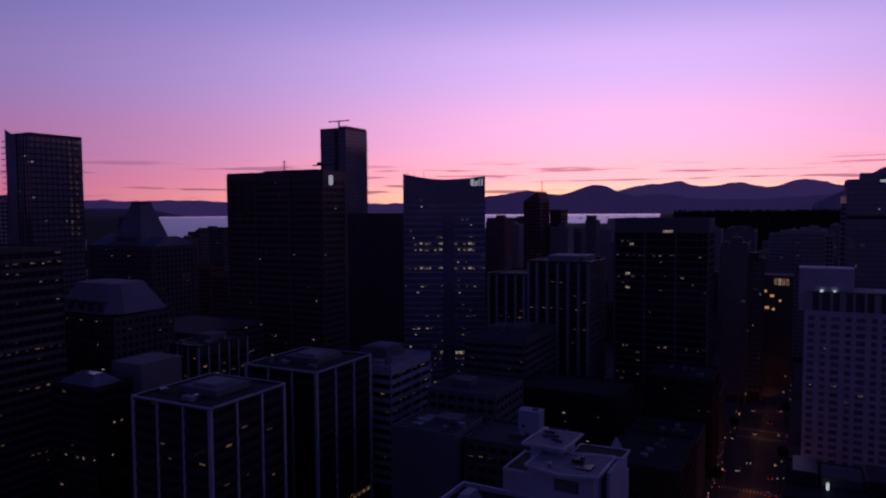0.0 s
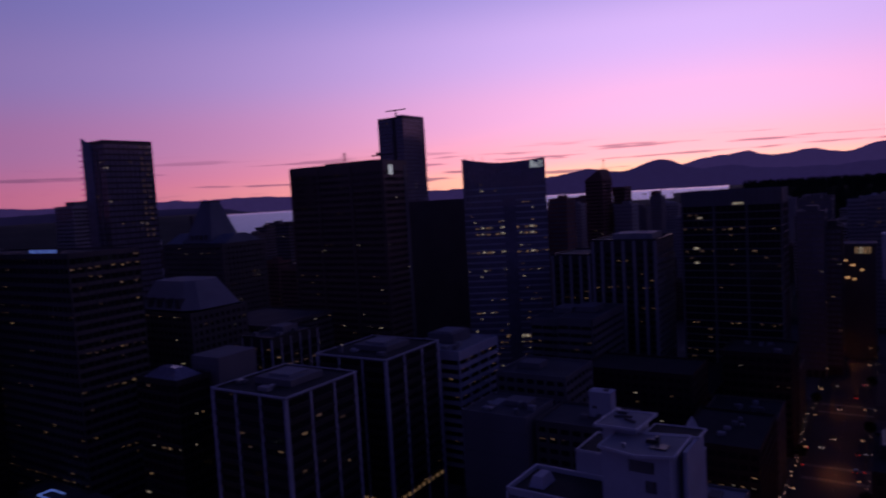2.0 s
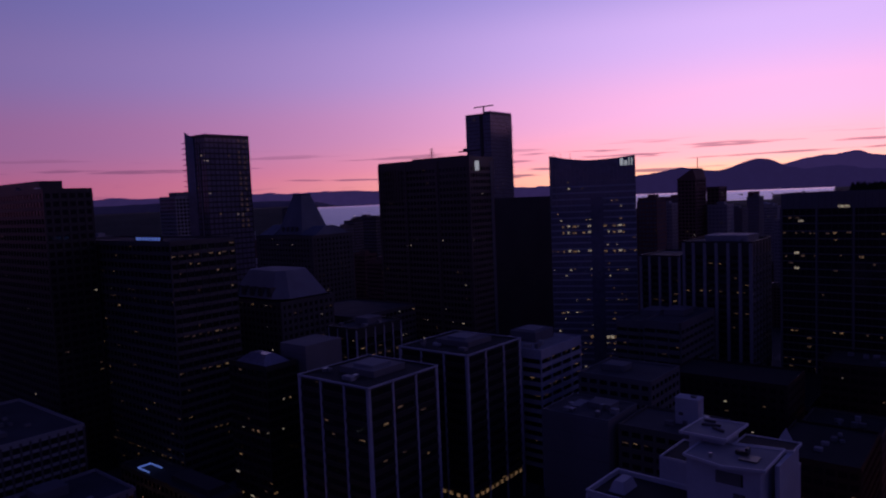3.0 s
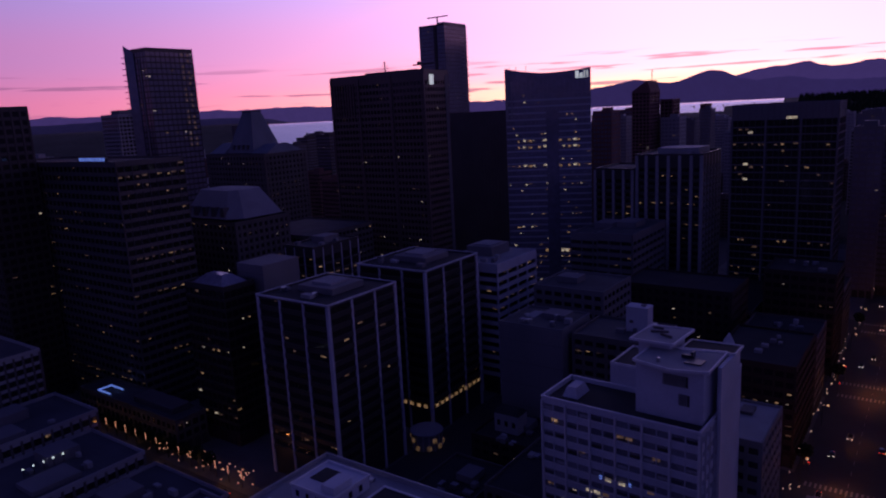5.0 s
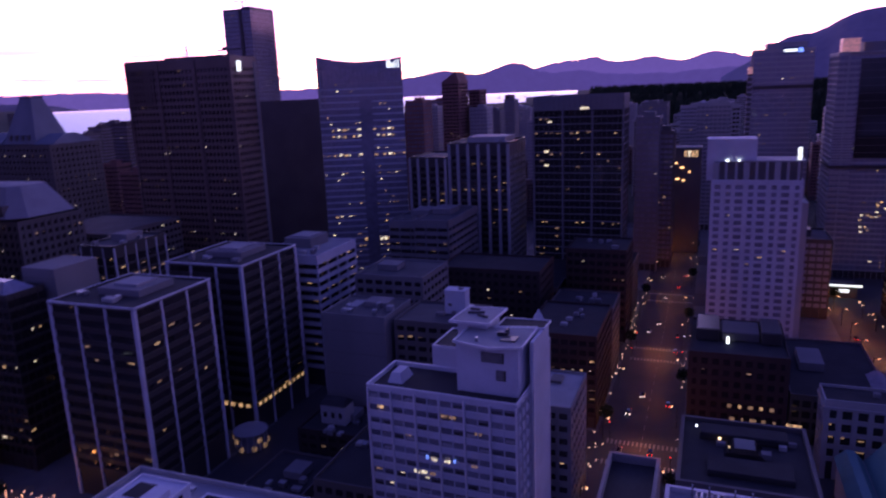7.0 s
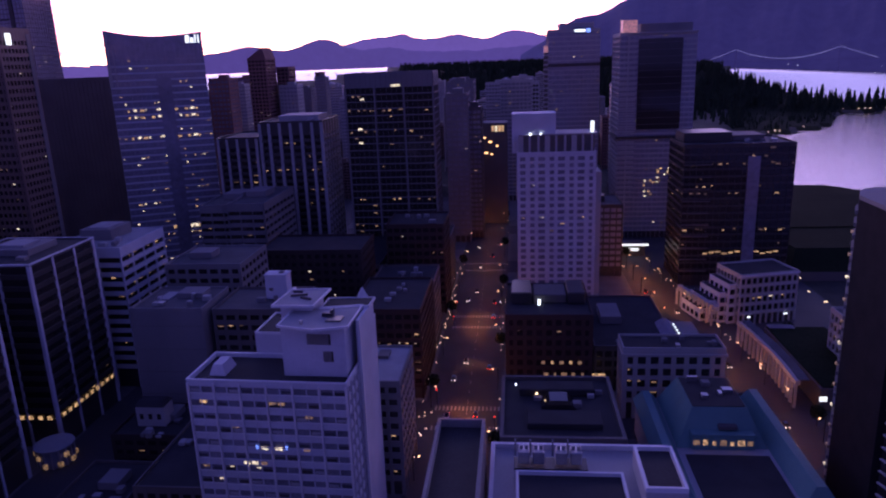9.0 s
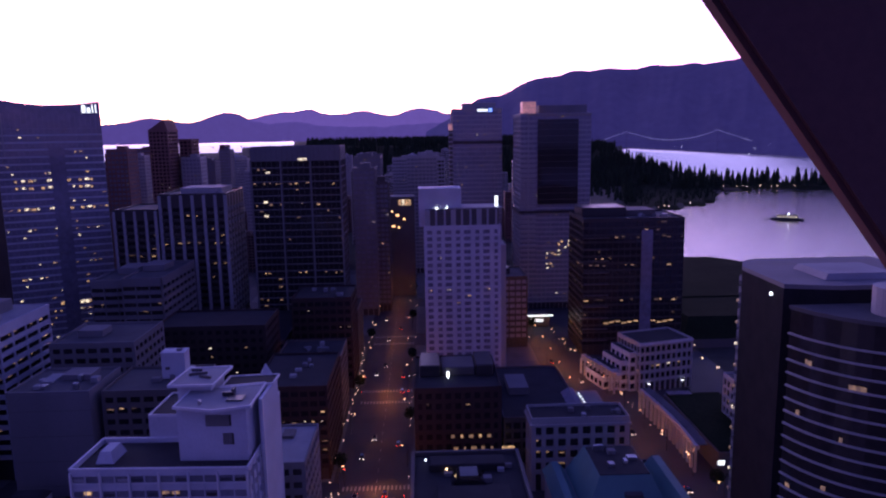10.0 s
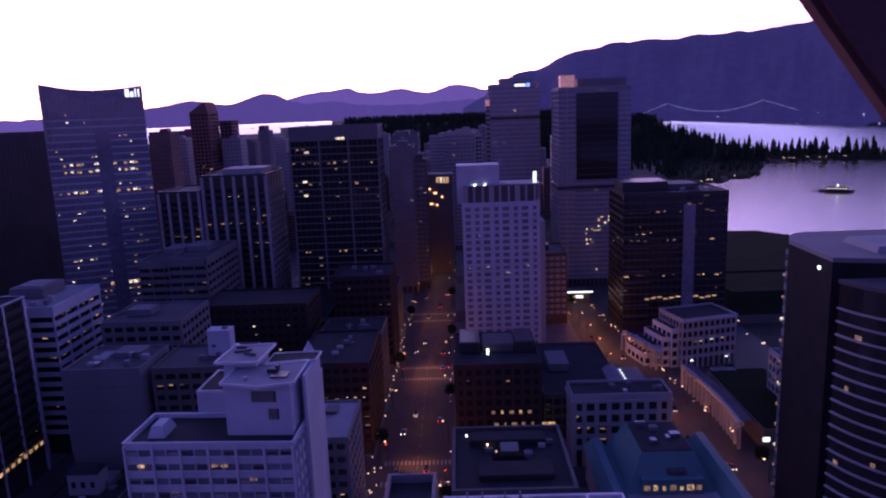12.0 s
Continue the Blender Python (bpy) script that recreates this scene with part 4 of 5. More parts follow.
# white condominium tower
e = tower("white_condo_tower", "white concrete condominium tower with square windows", 0.9, 37.5, 330, 350, 75.8, fh=3.25, bay=4.6, wall="white", sill=0.40, pier=0.3, relief=0.4, lit=0.05, faces="SE", glass="glassblue", cap=1.4, category="apartment tower")
for j in range(9):
    if j not in (0, 8):
        box("mullion", e, -18.3 + j * 4.575 + (1.0 if j % 2 else -0.6), -10.02, 0, 0.9, 0.5, 75.6, "white")
box("dark_loggia", e, 0, 0.6, 75.9, 35, 18, 8.4, "darkgrey")
for j in range(9):
    box("fin", e, -16.5 + j * 4.1, -8.7, 75.9, 1.0 if j % 3 else 2.4, 0.8, 8.2, "pale")
box("roof_slab", e, 6, 0.5, 84.4, 26, 18, 0.5, "pale")
box("lift_house", e, -10.4, 1.5, 75.9, 20.4, 15, 18.2, "white", bevel=0.1, label="blank white lift house")
box("side_wing", e, 20.0, 3, 0, 3.0, 14, 66, "pale")
for u in (-12, -7):
    s = box("roof_lamp", e, u, -6.5, 84.2, 0.9, 0.9, 0.9, "bulbwhite")
box("lit_screen", e, 16.6, -6, 85, 1.6, 0.4, 5.2, "signwhite")
e = tower("brick_block", "dark brick office block with roof plant and lit windows", -4, 26.5, 232, 268, 32, fh=3.9, bay=3.3, wall="brick", sill=0.42, pier=0.4, lit=0.06, litmix=("litdim",), roof="roofdark", faces="SW")
box("plant_room", e, 1, 3, 32.1, 12, 13, 3.2, "darkgrey", bevel=0.3)
box("roof_mass", e, -9.5, 3, 32.1, 7.5, 16, 4.4, "black", bevel=0.4)
box("roof_mass", e, 10.5, 3, 32.1, 6.5, 16, 4.4, "black", bevel=0.4)
box("lit_door", e, -3, -6, 32.1, 0.8, 0.2, 2.2, "bulbwhite")
for i in range(5):
    box("lit_window", e, -2 + i * 3.2, -18.05, 14.2, (1.2, 0.8, 1.6, 1.0, 1.5)[i], 0.1, 1.2, "litwarm" if i % 2 else "litdim")
    box("lit_window", e, -1 + i * 3.2, -18.05, 9.6, (1.7, 0.6, 1.9, 1.2, 0.8)[i], 0.1, 1.3, "litdim")
box("lit_shop_window", e, 17.2, -17.5, 8, 5.2, 0.3, 2.4, "litwarm")
tower("annex_block", "low dark annex with roof plant", 28, 58, 240, 296, 17, wall="darkgrey", lit=0.1, single=False, roof="roofdark", penthouse=((-6, 4, 8, 16, 3, "grey"),), category="building")

# stone block with a sunk dark roof court
e = root("roof_court_block", 11.6, 182.5, 0.19, 0, "stone block with a dark sunken roof court and parapets", "building")
box("wall", e, 0, 0, 0, 32.6, 37, 23, "darkgrey", bevel=0.15)
for sx, sy, dx, dy in ((0, -18, 32.6, 1.0), (0, 18, 32.6, 1.0), (-15.8, 0, 1.0, 35), (15.8, 0, 1.0, 35)):
    box("parapet", e, sx, sy, 23, dx, dy, 1.3, "darkgrey")
box("roof_deck", e, 0, 0, 23, 30.6, 35, 0.1, "roofdark")
box("ridge_roof", e, 0, 10, 23.1, 22, 6, 2.2, "roofdark", bevel=0.3)
box("light_well", e, 1, -8, 23.1, 20, 8, 1.6, "roofdark", bevel=0.2)
prism("glazed_vault", e, rect(-5, 5, -2, 5), 23.1, 26, "glass", shrink=(0.5, 0.8))
for lx, ly, k in ((-12, 12, "bulbwhite"), (-6, 6, "bulb")):
    box("roof_lamp", e, lx, ly, 24.2, 0.5, 0.5, 0.5, k)
hvac(e, 2, 4, 23.1, 6, 24, 20, 61)

# pale heritage block and the copper-roofed wing before it
e = tower("heritage_block", "pale stone heritage block with a dark flat roof", 35, 68, 219.7, 232, 25, fh=4.3, bay=4.1, wall="pale", sill=0.35, pier=0.36, relief=0.6, lit=0.3, litmix=("litdim",), faces="SWE", roof="roofdark", cap=2.4, base=6)
box("cornice", e, 0, 0, 23.0, 34.0, 13.3, 0.7, "pale")
hvac(e, 5, 0, 25.1, 5, 20, 7, 14)
e = root("skylight_hall", 57, 252, 0.19, 0, "low hall with a long glazed roof light", "building")
box("wall", e, 0, 0, 0, 24, 34, 16, "grey", bevel=0.1)
prism("roof_light", e, rect(-4, 5, -14, 14), 16.1, 19, "glassblue", shrink=(0.2, 0.92))
# the bars use the emissive sign white, so they glow though no lamps
for i in range(8):
    box("glazing_bar", e, 2.6, -11 + i * 3, 17.2, 2.4, 0.5, 0.5, "signwhite")
e = root("copper_roof_wing", 57, 183, 0.19, 0, "stone wing under a hipped green copper roof with lit dormers", "building")
box("wall", e, 0, 0, 0, 38, 56, 12, "pale", bevel=0.1)
prism("copper_roof", e, rect(-12.5, 12, -2, 27.5), 12.05, 22, "copper", "hipped copper roof", shrink=(0.62, 0.66))
box("flat_roof", e, -0.2, 12.7, 22.0, 14.5, 18.5, 0.25, "roofdark")
hvac(e, -0.2, 12.7, 22.2, 5, 11, 14, 15)
prism("copper_roof", e, rect(12.2, 20.5, -27.5, 27.5), 12.05, 16.5, "copper", shrink=(0.3, 0.95))
prism("copper_roof", e, rect(-20, -12.7, -27.5, 27.5), 12.05, 15.5, "copper", shrink=(0.3, 0.95))
box("dormer", e, -0.2, -1.2, 12.05, 17, 3.0, 4.6, "copper")
for i in range(7):
    box("lit_window", e, -7.4 + i * 2.4, -2.76, 13.4, (1.9, 1.2, 0.9, 1.7, 1.0, 1.9, 1.6)[i], 0.1, (1.5, 1.7, 1.2, 1.6, 1.1, 1.6, 1.4)[i], "litwarm" if i % 3 else "litdim")
    box("dormer_mullion", e, -8.6 + i * 2.4, -2.8, 12.8, 0.4, 0.2, 2.8, "copper")
box("roof_hatch", e, 1.5, 0.2, 17.0, 5, 1.8, 1.2, "darkgrey", bevel=0.1)
box("lower_roof", e, 0, -16, 12.05, 22, 20, 0.4, "roofdark")

# roofs right below the lookout
e = root("near_roof", 9.5, 80, 0.19, 0, "wide pale roof with cooling units right below", "building")
box("wall", e, 0, 0, 0, 27.4, 41, 59.5, "pale", bevel=0.1)
for sx, sy, dx, dy in ((0, 20.2, 27.4, 0.6), (-13.4, 0, 0.6, 39.6), (13.4, 0, 0.6, 39.6)):
    box("parapet", e, sx, sy, 59.5, dx, dy, 0.9, "white")
box("roof_deck", e, 0, 0, 59.5, 26.2, 39.6, 0.08, "rooflight")
box("dark_roof", e, -2, 4, 59.6, 15, 16, 0.4, "roofdark")
roof_frame(e, -9.6, 5.6, -4, 12.2, 59.6, 0.4, 1.0)
for i in range(4):
    u = box("cooling_unit", e, -8.6 + i * 2.2 + (1.2 if i > 1 else 0), 15.5, 60.3, 1.7, 2.2, 2.0, "metal", bevel=0.12)
    for k in (-0.4, 0.4):
        box("vent", u, k, 0, 2.0, 0.5, 0.5, 0.7, "metal", bevel=0.05)
box("unit_rail", e, -4.6, 15.5, 59.6, 11, 3.2, 0.25, "steel")
box("stair_house", e, 10.4, 10, 59.6, 5.6, 11, 3.0, "pale", bevel=0.1)
roof_frame(e, 7.8, 13.0, 4.8, 15.2, 62.6, 0.4, 0.7)
box("well_floor", e, 10.4, 10, 62.61, 4.6, 9.8, 0.05, "roofdark")
for k in (-9.9, -7.6, -4.2, -1.9):
    box("pipe", e, k, 17.0, 60.2, 0.25, 0.25, 2.8, "metal")
e = root("corner_pavilion", -8.6, 80, 0.19, 0, "narrow corner building with a dark parapet roof", "building")
box("wall", e, 0, 0, 0, 7.4, 35, 64.8, "darkgrey", bevel=0.1)
box("roof_deck", e, 0, 0, 64.8, 6.4, 33.8, 0.1, "roofdark")
for sx, sy, dx, dy in ((0, 17.2, 7.4, 0.5), (-3.4, 0, 0.5, 33.8), (3.4, 0, 0.5, 33.8)):
    box("parapet", e, sx, sy, 64.8, dx, dy, 1.4, "grey")

# tower with curved bands, close by
e = root("curved_band_tower", 0.75, 0, -60.0, 0, "dark office tower with a bowed front of pale floor bands", "office tower")
slab = [(56.2, 106), (64, 104), (84, 104), (84, 128), (62, 128), (60.2, 127.3), (58.3, 125), (56.5, 121)]
prism("slab", e, slab, 40, 95.0, "slate")
prism("cap", e, slab, 95.0, 95.7, "grey")
prism("roof_light", e, rect(64, 76, 108, 118), 95.72, 96.7, "rooflight", shrink=(0.9, 0.9))
cyl = [(68.5 + 3.4 * math.cos(i * math.pi / 10), 97 + 3.4 * math.sin(i * math.pi / 10)) for i in range(20)]
def arc(r, n=14):
    return [(74.4 + r * math.cos(radians(193 + 84 * i / (n - 1))), 108 + r * math.sin(radians(193 + 84 * i / (n - 1)))) for i in range(n)]


bow = arc(18.5)
front = bow + [(86, 89.6), (86, 103.8)]
prism("bow_core", e, front, 40, 92.3, "glass")
for i in range(24):
    ox = [(x, min(y, 103.8)) for x, y in arc(18.85)] + [(86.2, 89.3), (86.2, 103.75)]
    zz = 92.3 - (1.9 if i else 0.0) - i * 2.1
    prism("floor_band", e, ox, zz, zz + (0.26 if i else 0.6), "pale" if i else "roof")
prism("drum", e, cyl, 92.92, 97, "pale")
box("wall_lamp", e, 55.9, 109.3, 93.2, 0.3, 0.4, 0.45, "bulbwhite")
for i in range(25):
    prism("end_band", e, [(61.8, 128.2), (59.9, 127.5), (57.9, 125.1), (56.15, 121.2), (57.2, 121.0), (58.6, 124.6), (60.4, 126.9), (62, 127.8)], 42 + i * 2.1, 42.7 + i * 2.1, "grey")
for i in range(12):
    box("lit_window", e, 57.2, 123.6, 43.5 + i * 4.1, 0.3, 0.6, 0.45, "litdim" if i % 3 else "litcool")
for a, n, ww in ((205, 2, 1.3), (226, 3, 2.0), (229, 3, 1.2), (201, 6, 0.8), (216, 11, 0.8), (222, 7, 0.6), (198, 12, 1.0)):
    box("lit_window", e, 74.4 + 18.52 * math.cos(radians(a)), 108 + 18.52 * math.sin(radians(a)), 88.6 - n * 2.1, 0.1, ww * 0.8, 0.7, "litdim", rz=radians(a))

e.scale = (1.5, 1.5, 1.5)

# harbour side
e = tower("harbour_office", "dark glass office block by the harbour with warm lower floors", 84.8, 138.8, 363, 398, 73.6, fh=3.75, bay=3.2, wall="black", glass="glass", sill=0.3, pier=0.05, lit=0.14, litmix=("litdim", "litdim", "litwarm"), single=False, faces="SW")
for zz in range(10):
    box("balcony_band", e, -20, -17.9, 8 + zz * 6.2, 13.6, 1.2, 0.5, "darkgrey")
box("glass_spine", e, 7, -17.8, 0, 6, 0.6, 68, "glassblue")
box("corner_block", e, -13, 4, 73.7, 24, 20, 5.2, "black", bevel=0.3)
box("corner_block", e, 8, 6, 73.7, 16, 18, 3.2, "darkgrey", bevel=0.3)
for i in range(12):
    box("lit_window", e, -14 + i * 3.2, -17.7, 17.2 + (i % 3) * 0.5, 2.4, 0.15, 0.7, "litwarm")
hvac(e, 14, -8, 73.7, 6, 18, 10, 91)
e = tower("sign_tower", "blue glass tower with a lit roof sign", 23.9, 60, 519, 550, 136.5, fh=3.3, bay=2.8, wall="pale", sills="pale", glass="glassblue", sill=0.24, pier=0.05, lit=0.03, single=False, faces="SW", category="apartment tower", penthouse=((2, 0, 24, 20, 5, "pale"),))
box("dark_band", e, 0, -15.6, 112, 36, 0.5, 2.2, "black")
box("corner_strip", e, -19.4, -13, 0, 3.0, 4.5, 122, "darkgrey", bevel=0.1)
# bright rose through patchy emission in the material
box("corner_lantern", e, -19.4, -13, 122.1, 3.2, 4.6, 4.6, "pinkpanel", label="bright rose corner top")
for i in range(36):
    box("balcony_band", e, -19.4, -15.4, 6 + i * 3.25, 3.4, 0.8, 1.0, "pale")
sg = box("roof_sign", e, 5.5, -15.8, 134.0, 12, 0.3, 4.2, "signpanel", label="blue roof sign")
box("sign_bar", sg, -1.6, -0.2, 1.2, 7.6, 0.1, 1.7, "signwhite")
box("sign_glow", sg, 4.2, -0.2, 0.8, 2.6, 0.1, 2.6, "signblue")
e = tower("twin_glass_tower", "pale glass tower with a dark centre and a pink corner top", 66, 113, 466, 500, 131, fh=3.2, bay=2.9, wall="pale", sills="pale", glass="glassblue", sill=0.3, pier=0.06, lit=0.02, single=False, faces="SW", category="apartment tower")
box("dark_bay", e, 1.5, -17.2, 72, 27, 0.9, 56, "glass", label="dark glass centre bay")
for i in range(13):
    box("floor_line", e, 1.5, -17.68, 75 + i * 4.2, 26.8, 0.08, 0.22, "darkgrey")
for i in range(32):
    box("balcony_band", e, -18.2, -17.3, 24 + i * 3.3, 10.4, 1.2, 1.0, "pale")
box("corner_rib", e, -18.2, -18.0, 10, 0.7, 0.6, 121, "pale")
box("cap_slab", e, 3, -3, 131.0, 42, 30, 0.8, "pale")
box("crown", e, 6, 2, 131.85, 32, 24, 5.4, "grey", bevel=0.2)
# this corner box has the same patchy rose emission
box("corner_top", e, -17.6, -12.4, 131.85, 9, 9, 7.6, "pinkpanel", bevel=0.15, label="bright rose corner box on the roof")
box("belt", e, 0, 0, 66, 49, 37, 1.8, "black")
r3 = random.Random(5)
for i in range(40):
    u = r3.uniform(-6, 23)
    zz = 24 + (u + 6) * 0.9 + r3.uniform(0, 14)
    box("lit_window", e, u, -17.1, round(zz), 1.2, 0.12, 0.9, r3.choice(("litcool", "litwarm", "litdim")))
e = root("lit_canopy_hall", 69, 426, 0.19, 0, "street-corner pavilion with a bright lit canopy edge", "pavilion")
prism("hall", e, rect(-9, 9, -5, 8), 0, 6.5, "darkgrey")
box("canopy_light", e, 1, -5.6, 6.6, 20, 0.5, 0.9, "signwhite")
box("canopy_light", e, -9.6, 0, 6.6, 0.5, 11, 0.9, "signwhite")
box("lit_sign", e, 1, -5.2, 3.2, 8, 0.3, 1.6, "signwhite")
e = tower("lattice_office", "white gridded office building with stepped terraces", 95.5, 123.5, 309, 329, 22.8, rz=14.5, fh=4.2, bay=2.8, wall="pale", sill=0.36, pier=0.24, relief=0.8, lit=0.05, faces="SW", roof="roofdark", cap=1.2, base=4.6)
box("roof_edge", e, 0, -10.1, 22.6, 28.4, 0.7, 0.6, "white")
for k in range(4):
    hh = 22.8 - (k + 1) * 4.2
    box("terrace", e, -14.0 - 1.7 - k * 3.4, 1.5 + k * 2.0, 0, 3.3, 17, hh, "white")
    box("terrace_deck", e, -14.0 - 1.7 - k * 3.4, 1.5 + k * 2.0, hh, 2.7, 16, 0.1, "roofdark")
    for i in range(5):
        if 1.2 + i * 4.2 + 2.4 < hh:
            for j in range(4):
                box("window_pane", e, -14.0 - 1.7 - k * 3.4 - 1.66, -4.5 + k * 2.0 + j * 4.0, 1.2 + i * 4.2, 0.1, 2.4, 2.4, "glass")
            box("window_pane", e, -14.0 - 1.7 - k * 3.4, 1.5 + k * 2.0 - 8.52, 1.2 + i * 4.2, 2.2, 0.1, 2.4, "glass")
for u in (-9, 9):
    box("wall_lamp", e, u, -10.5, 3.6, 1.4, 0.3, 0.3, "bulbwhite")
e = root("street_arcade", 0, 0, 0.19, 0, "curved street arcade with pale columns under a flat roof", "arcade")
n = 16
for i in range(n):
    s = i / (n - 1)
    x = 92.4 + 2.8 * math.sin(s * math.pi * 0.75)
    y = 285 - 56 * s
    box("column", e, x, y, 0, 1.1, 1.1, 8.4, "pale", bevel=0.08)
    if i < n - 1:
        box("beam", e, x + 0.4, y - 1.95, 8.4, 1.7, 4.0, 1.6, "pale")
        box("roof_strip", e, x + 2.6, y - 1.95, 10.0, 3.4, 3.8, 0.3, "rooflow")
for i in range(9):
    box("column", e, 78 + i * 1.1, 334 - i * 3.6, 0, 1.0, 1.0, 8, "pale", bevel=0.08)
    box("beam", e, 79.2 + i * 1.1, 332.3 - i * 3.6, 8, 2.2, 3.7, 2.0, "pale")
e = root("garden_roof_hall", 114, 255, 0.19, 0, "low hall with a dark planted roof", "building")
box("wall", e, 0, 0, 0, 24, 56, 8, "darkgrey", bevel=0.2)
box("planted_roof", e, 0, 0, 8, 23, 55, 0.5, "turf", bevel=0.15)
box("pool_roof", e, -6, 27, 8.6, 10, 4, 0.3, "glassblue")
box("lit_screen", e, -11, -28.1, 3.4, 2.4, 0.2, 1.6, "signwhite", label="bright white screen")
e = tower("lattice_wing", "white gridded terrace wing", 118, 146, 236, 262, 24, fh=4, bay=3.4, wall="pale", sill=0.32, pier=0.28, relief=0.5, lit=0.15, faces="SW", roof="roof")
e = root("convention_hall", 205, 480, 0.0, 0, "huge low hall with sloping dark green planted roofs", "hall")
prism("hall", e, [(-62, -110), (60, -110), (95, 40), (45, 112), (-40, 120), (-75, 40)], -12, 5, "darkgrey")
prism("planted_roof", e, [(-62, -110), (60, -110), (95, 40), (45, 112), (-40, 120), (-75, 40)], 5, 13, "turf", "sloping green roof", shrink=(0.85, 0.85))
box("roof_plaza", e, -20, -30, 13.05, 50, 30, 0.6, "turf")

# buildings further along the main street
for x0, x1, y0, y1, z, wl in ((-44.5, -30, 459, 490, 97.8, "grey"), (-53, -32, 560, 590, 102, "grey"), (-12, 14, 600, 622, 100.5, "pale"), (-34, -22, 470, 500, 88, "darkgrey"), (2, 30, 412, 440, 58, "darkgrey"), (-100, -62, 470, 500, 70, "grey"), (34, 58, 380, 410, 40, "black")):
    tower("street_tower", "grey high-rise further along the street", x0, x1, y0, y1, z, fh=3.3, bay=3.2, wall=wl, glass="glassblue", sill=0.4, pier=0.2, lit=0.05, single=False, faces="SE", group="street towers", penthouse=((0, 0, 7, 8, 3.5, wl),))
e = root("lit_terrace", -15, 525, 0.19, 0, "street block with a bright orange-lit upper storey", "building")
box("wall", e, 0, 0, 0, 19, 20, 73.5, "darkgrey")
box("roof_rim", e, 0, 0, 73.5, 19.5, 20.5, 0.8, "grey")
for i in range(4):
    box("lit_window", e, -1 + i * 2.4, -10.1, 68.0, 1.8, 0.2, 4.2, "litcool" if i == 1 else "litwarm")
for i, (u, zz) in enumerate(((-7, 63), (-3, 60), (2, 57), (-6, 52), (-2, 51))):
    box("wall_lamp", e, u, -10.4, zz, 1.3 + (i % 2), 0.5, 1.2, "sodium")
for x0, x1, y0, y1, z in ((-221, -205.5, 585, 610, 126), (-205.2, -194.6, 610, 630, 118), (-217, -211, 772, 793, 111), (-227, -217, 516, 527, 109)):
    e = tower("apartment_tower", "brown apartment tower rising over the far blocks", x0, x1, y0, y1, z, fh=3, bay=3, wall="redbrick", sill=0.45, pier=0.3, lit=0.05, single=False, group="far apartments", category="apartment tower")
    if z == 126:
        bm = bmesh.new()
        vs = [bm.verts.new(v) for v in ((-7.7, -12, 126.5), (7.7, -12, 126.5), (7.7, 12, 126.5), (-7.7, 12, 126.5), (5, -12, 135), (5, 12, 135))]
        for f in ((0, 1, 4), (3, 5, 2), (0, 4, 5, 3), (1, 2, 5, 4), (0, 3, 2, 1)):
            bm.faces.new([vs[i] for i in f])
        part("slant_roof", bm, "redbrick", e)
        box("mast", e, 5, 0, 130, 0.5, 0.5, 14, "steel")

# taller blocks over the far city: bearing, distance, width, height of the roof, wall
for az, d, w, z, wl in ((22.6, 560, 15, 112, "redbrick"), (21.6, 700, 20, 104, "pale"), (20.9, 860, 22, 108, "redbrick"), (17.6, 640, 16, 103, "pale"), (16.6, 720, 18, 97, "grey"), (15.2, 800, 12, 106, "grey"),
                        (14.3, 900, 24, 93, "pale"), (13.2, 680, 14, 88, "pale"), (1.2, 700, 26, 96, "pale"), (-0.6, 760, 20, 99, "pale"), (4.0, 820, 26, 97, "grey"), (6.2, 900, 22, 94, "pale"),
                        (47.3, 780, 14, 91, "darkgrey"), (46.4, 820, 17, 96, "black"), (45.5, 860, 22, 99, "darkgrey"), (44.7, 700, 18, 101, "black"), (48.3, 720, 20, 89, "black")):
    bx, by = polar(az, d)
    tower("far_tower", "distant high-rise over the far blocks, a few windows lit", bx - w / 2, bx + w / 2, by - 9, by + 9, z, fh=3.2, bay=3, wall=wl, glass="glassblue", sill=0.45, pier=0.25, lit=0.06, single=False, joined=True,
          group="far towers", category="apartment tower", penthouse=((1, 0, w * 0.4, 7, 3, wl),))

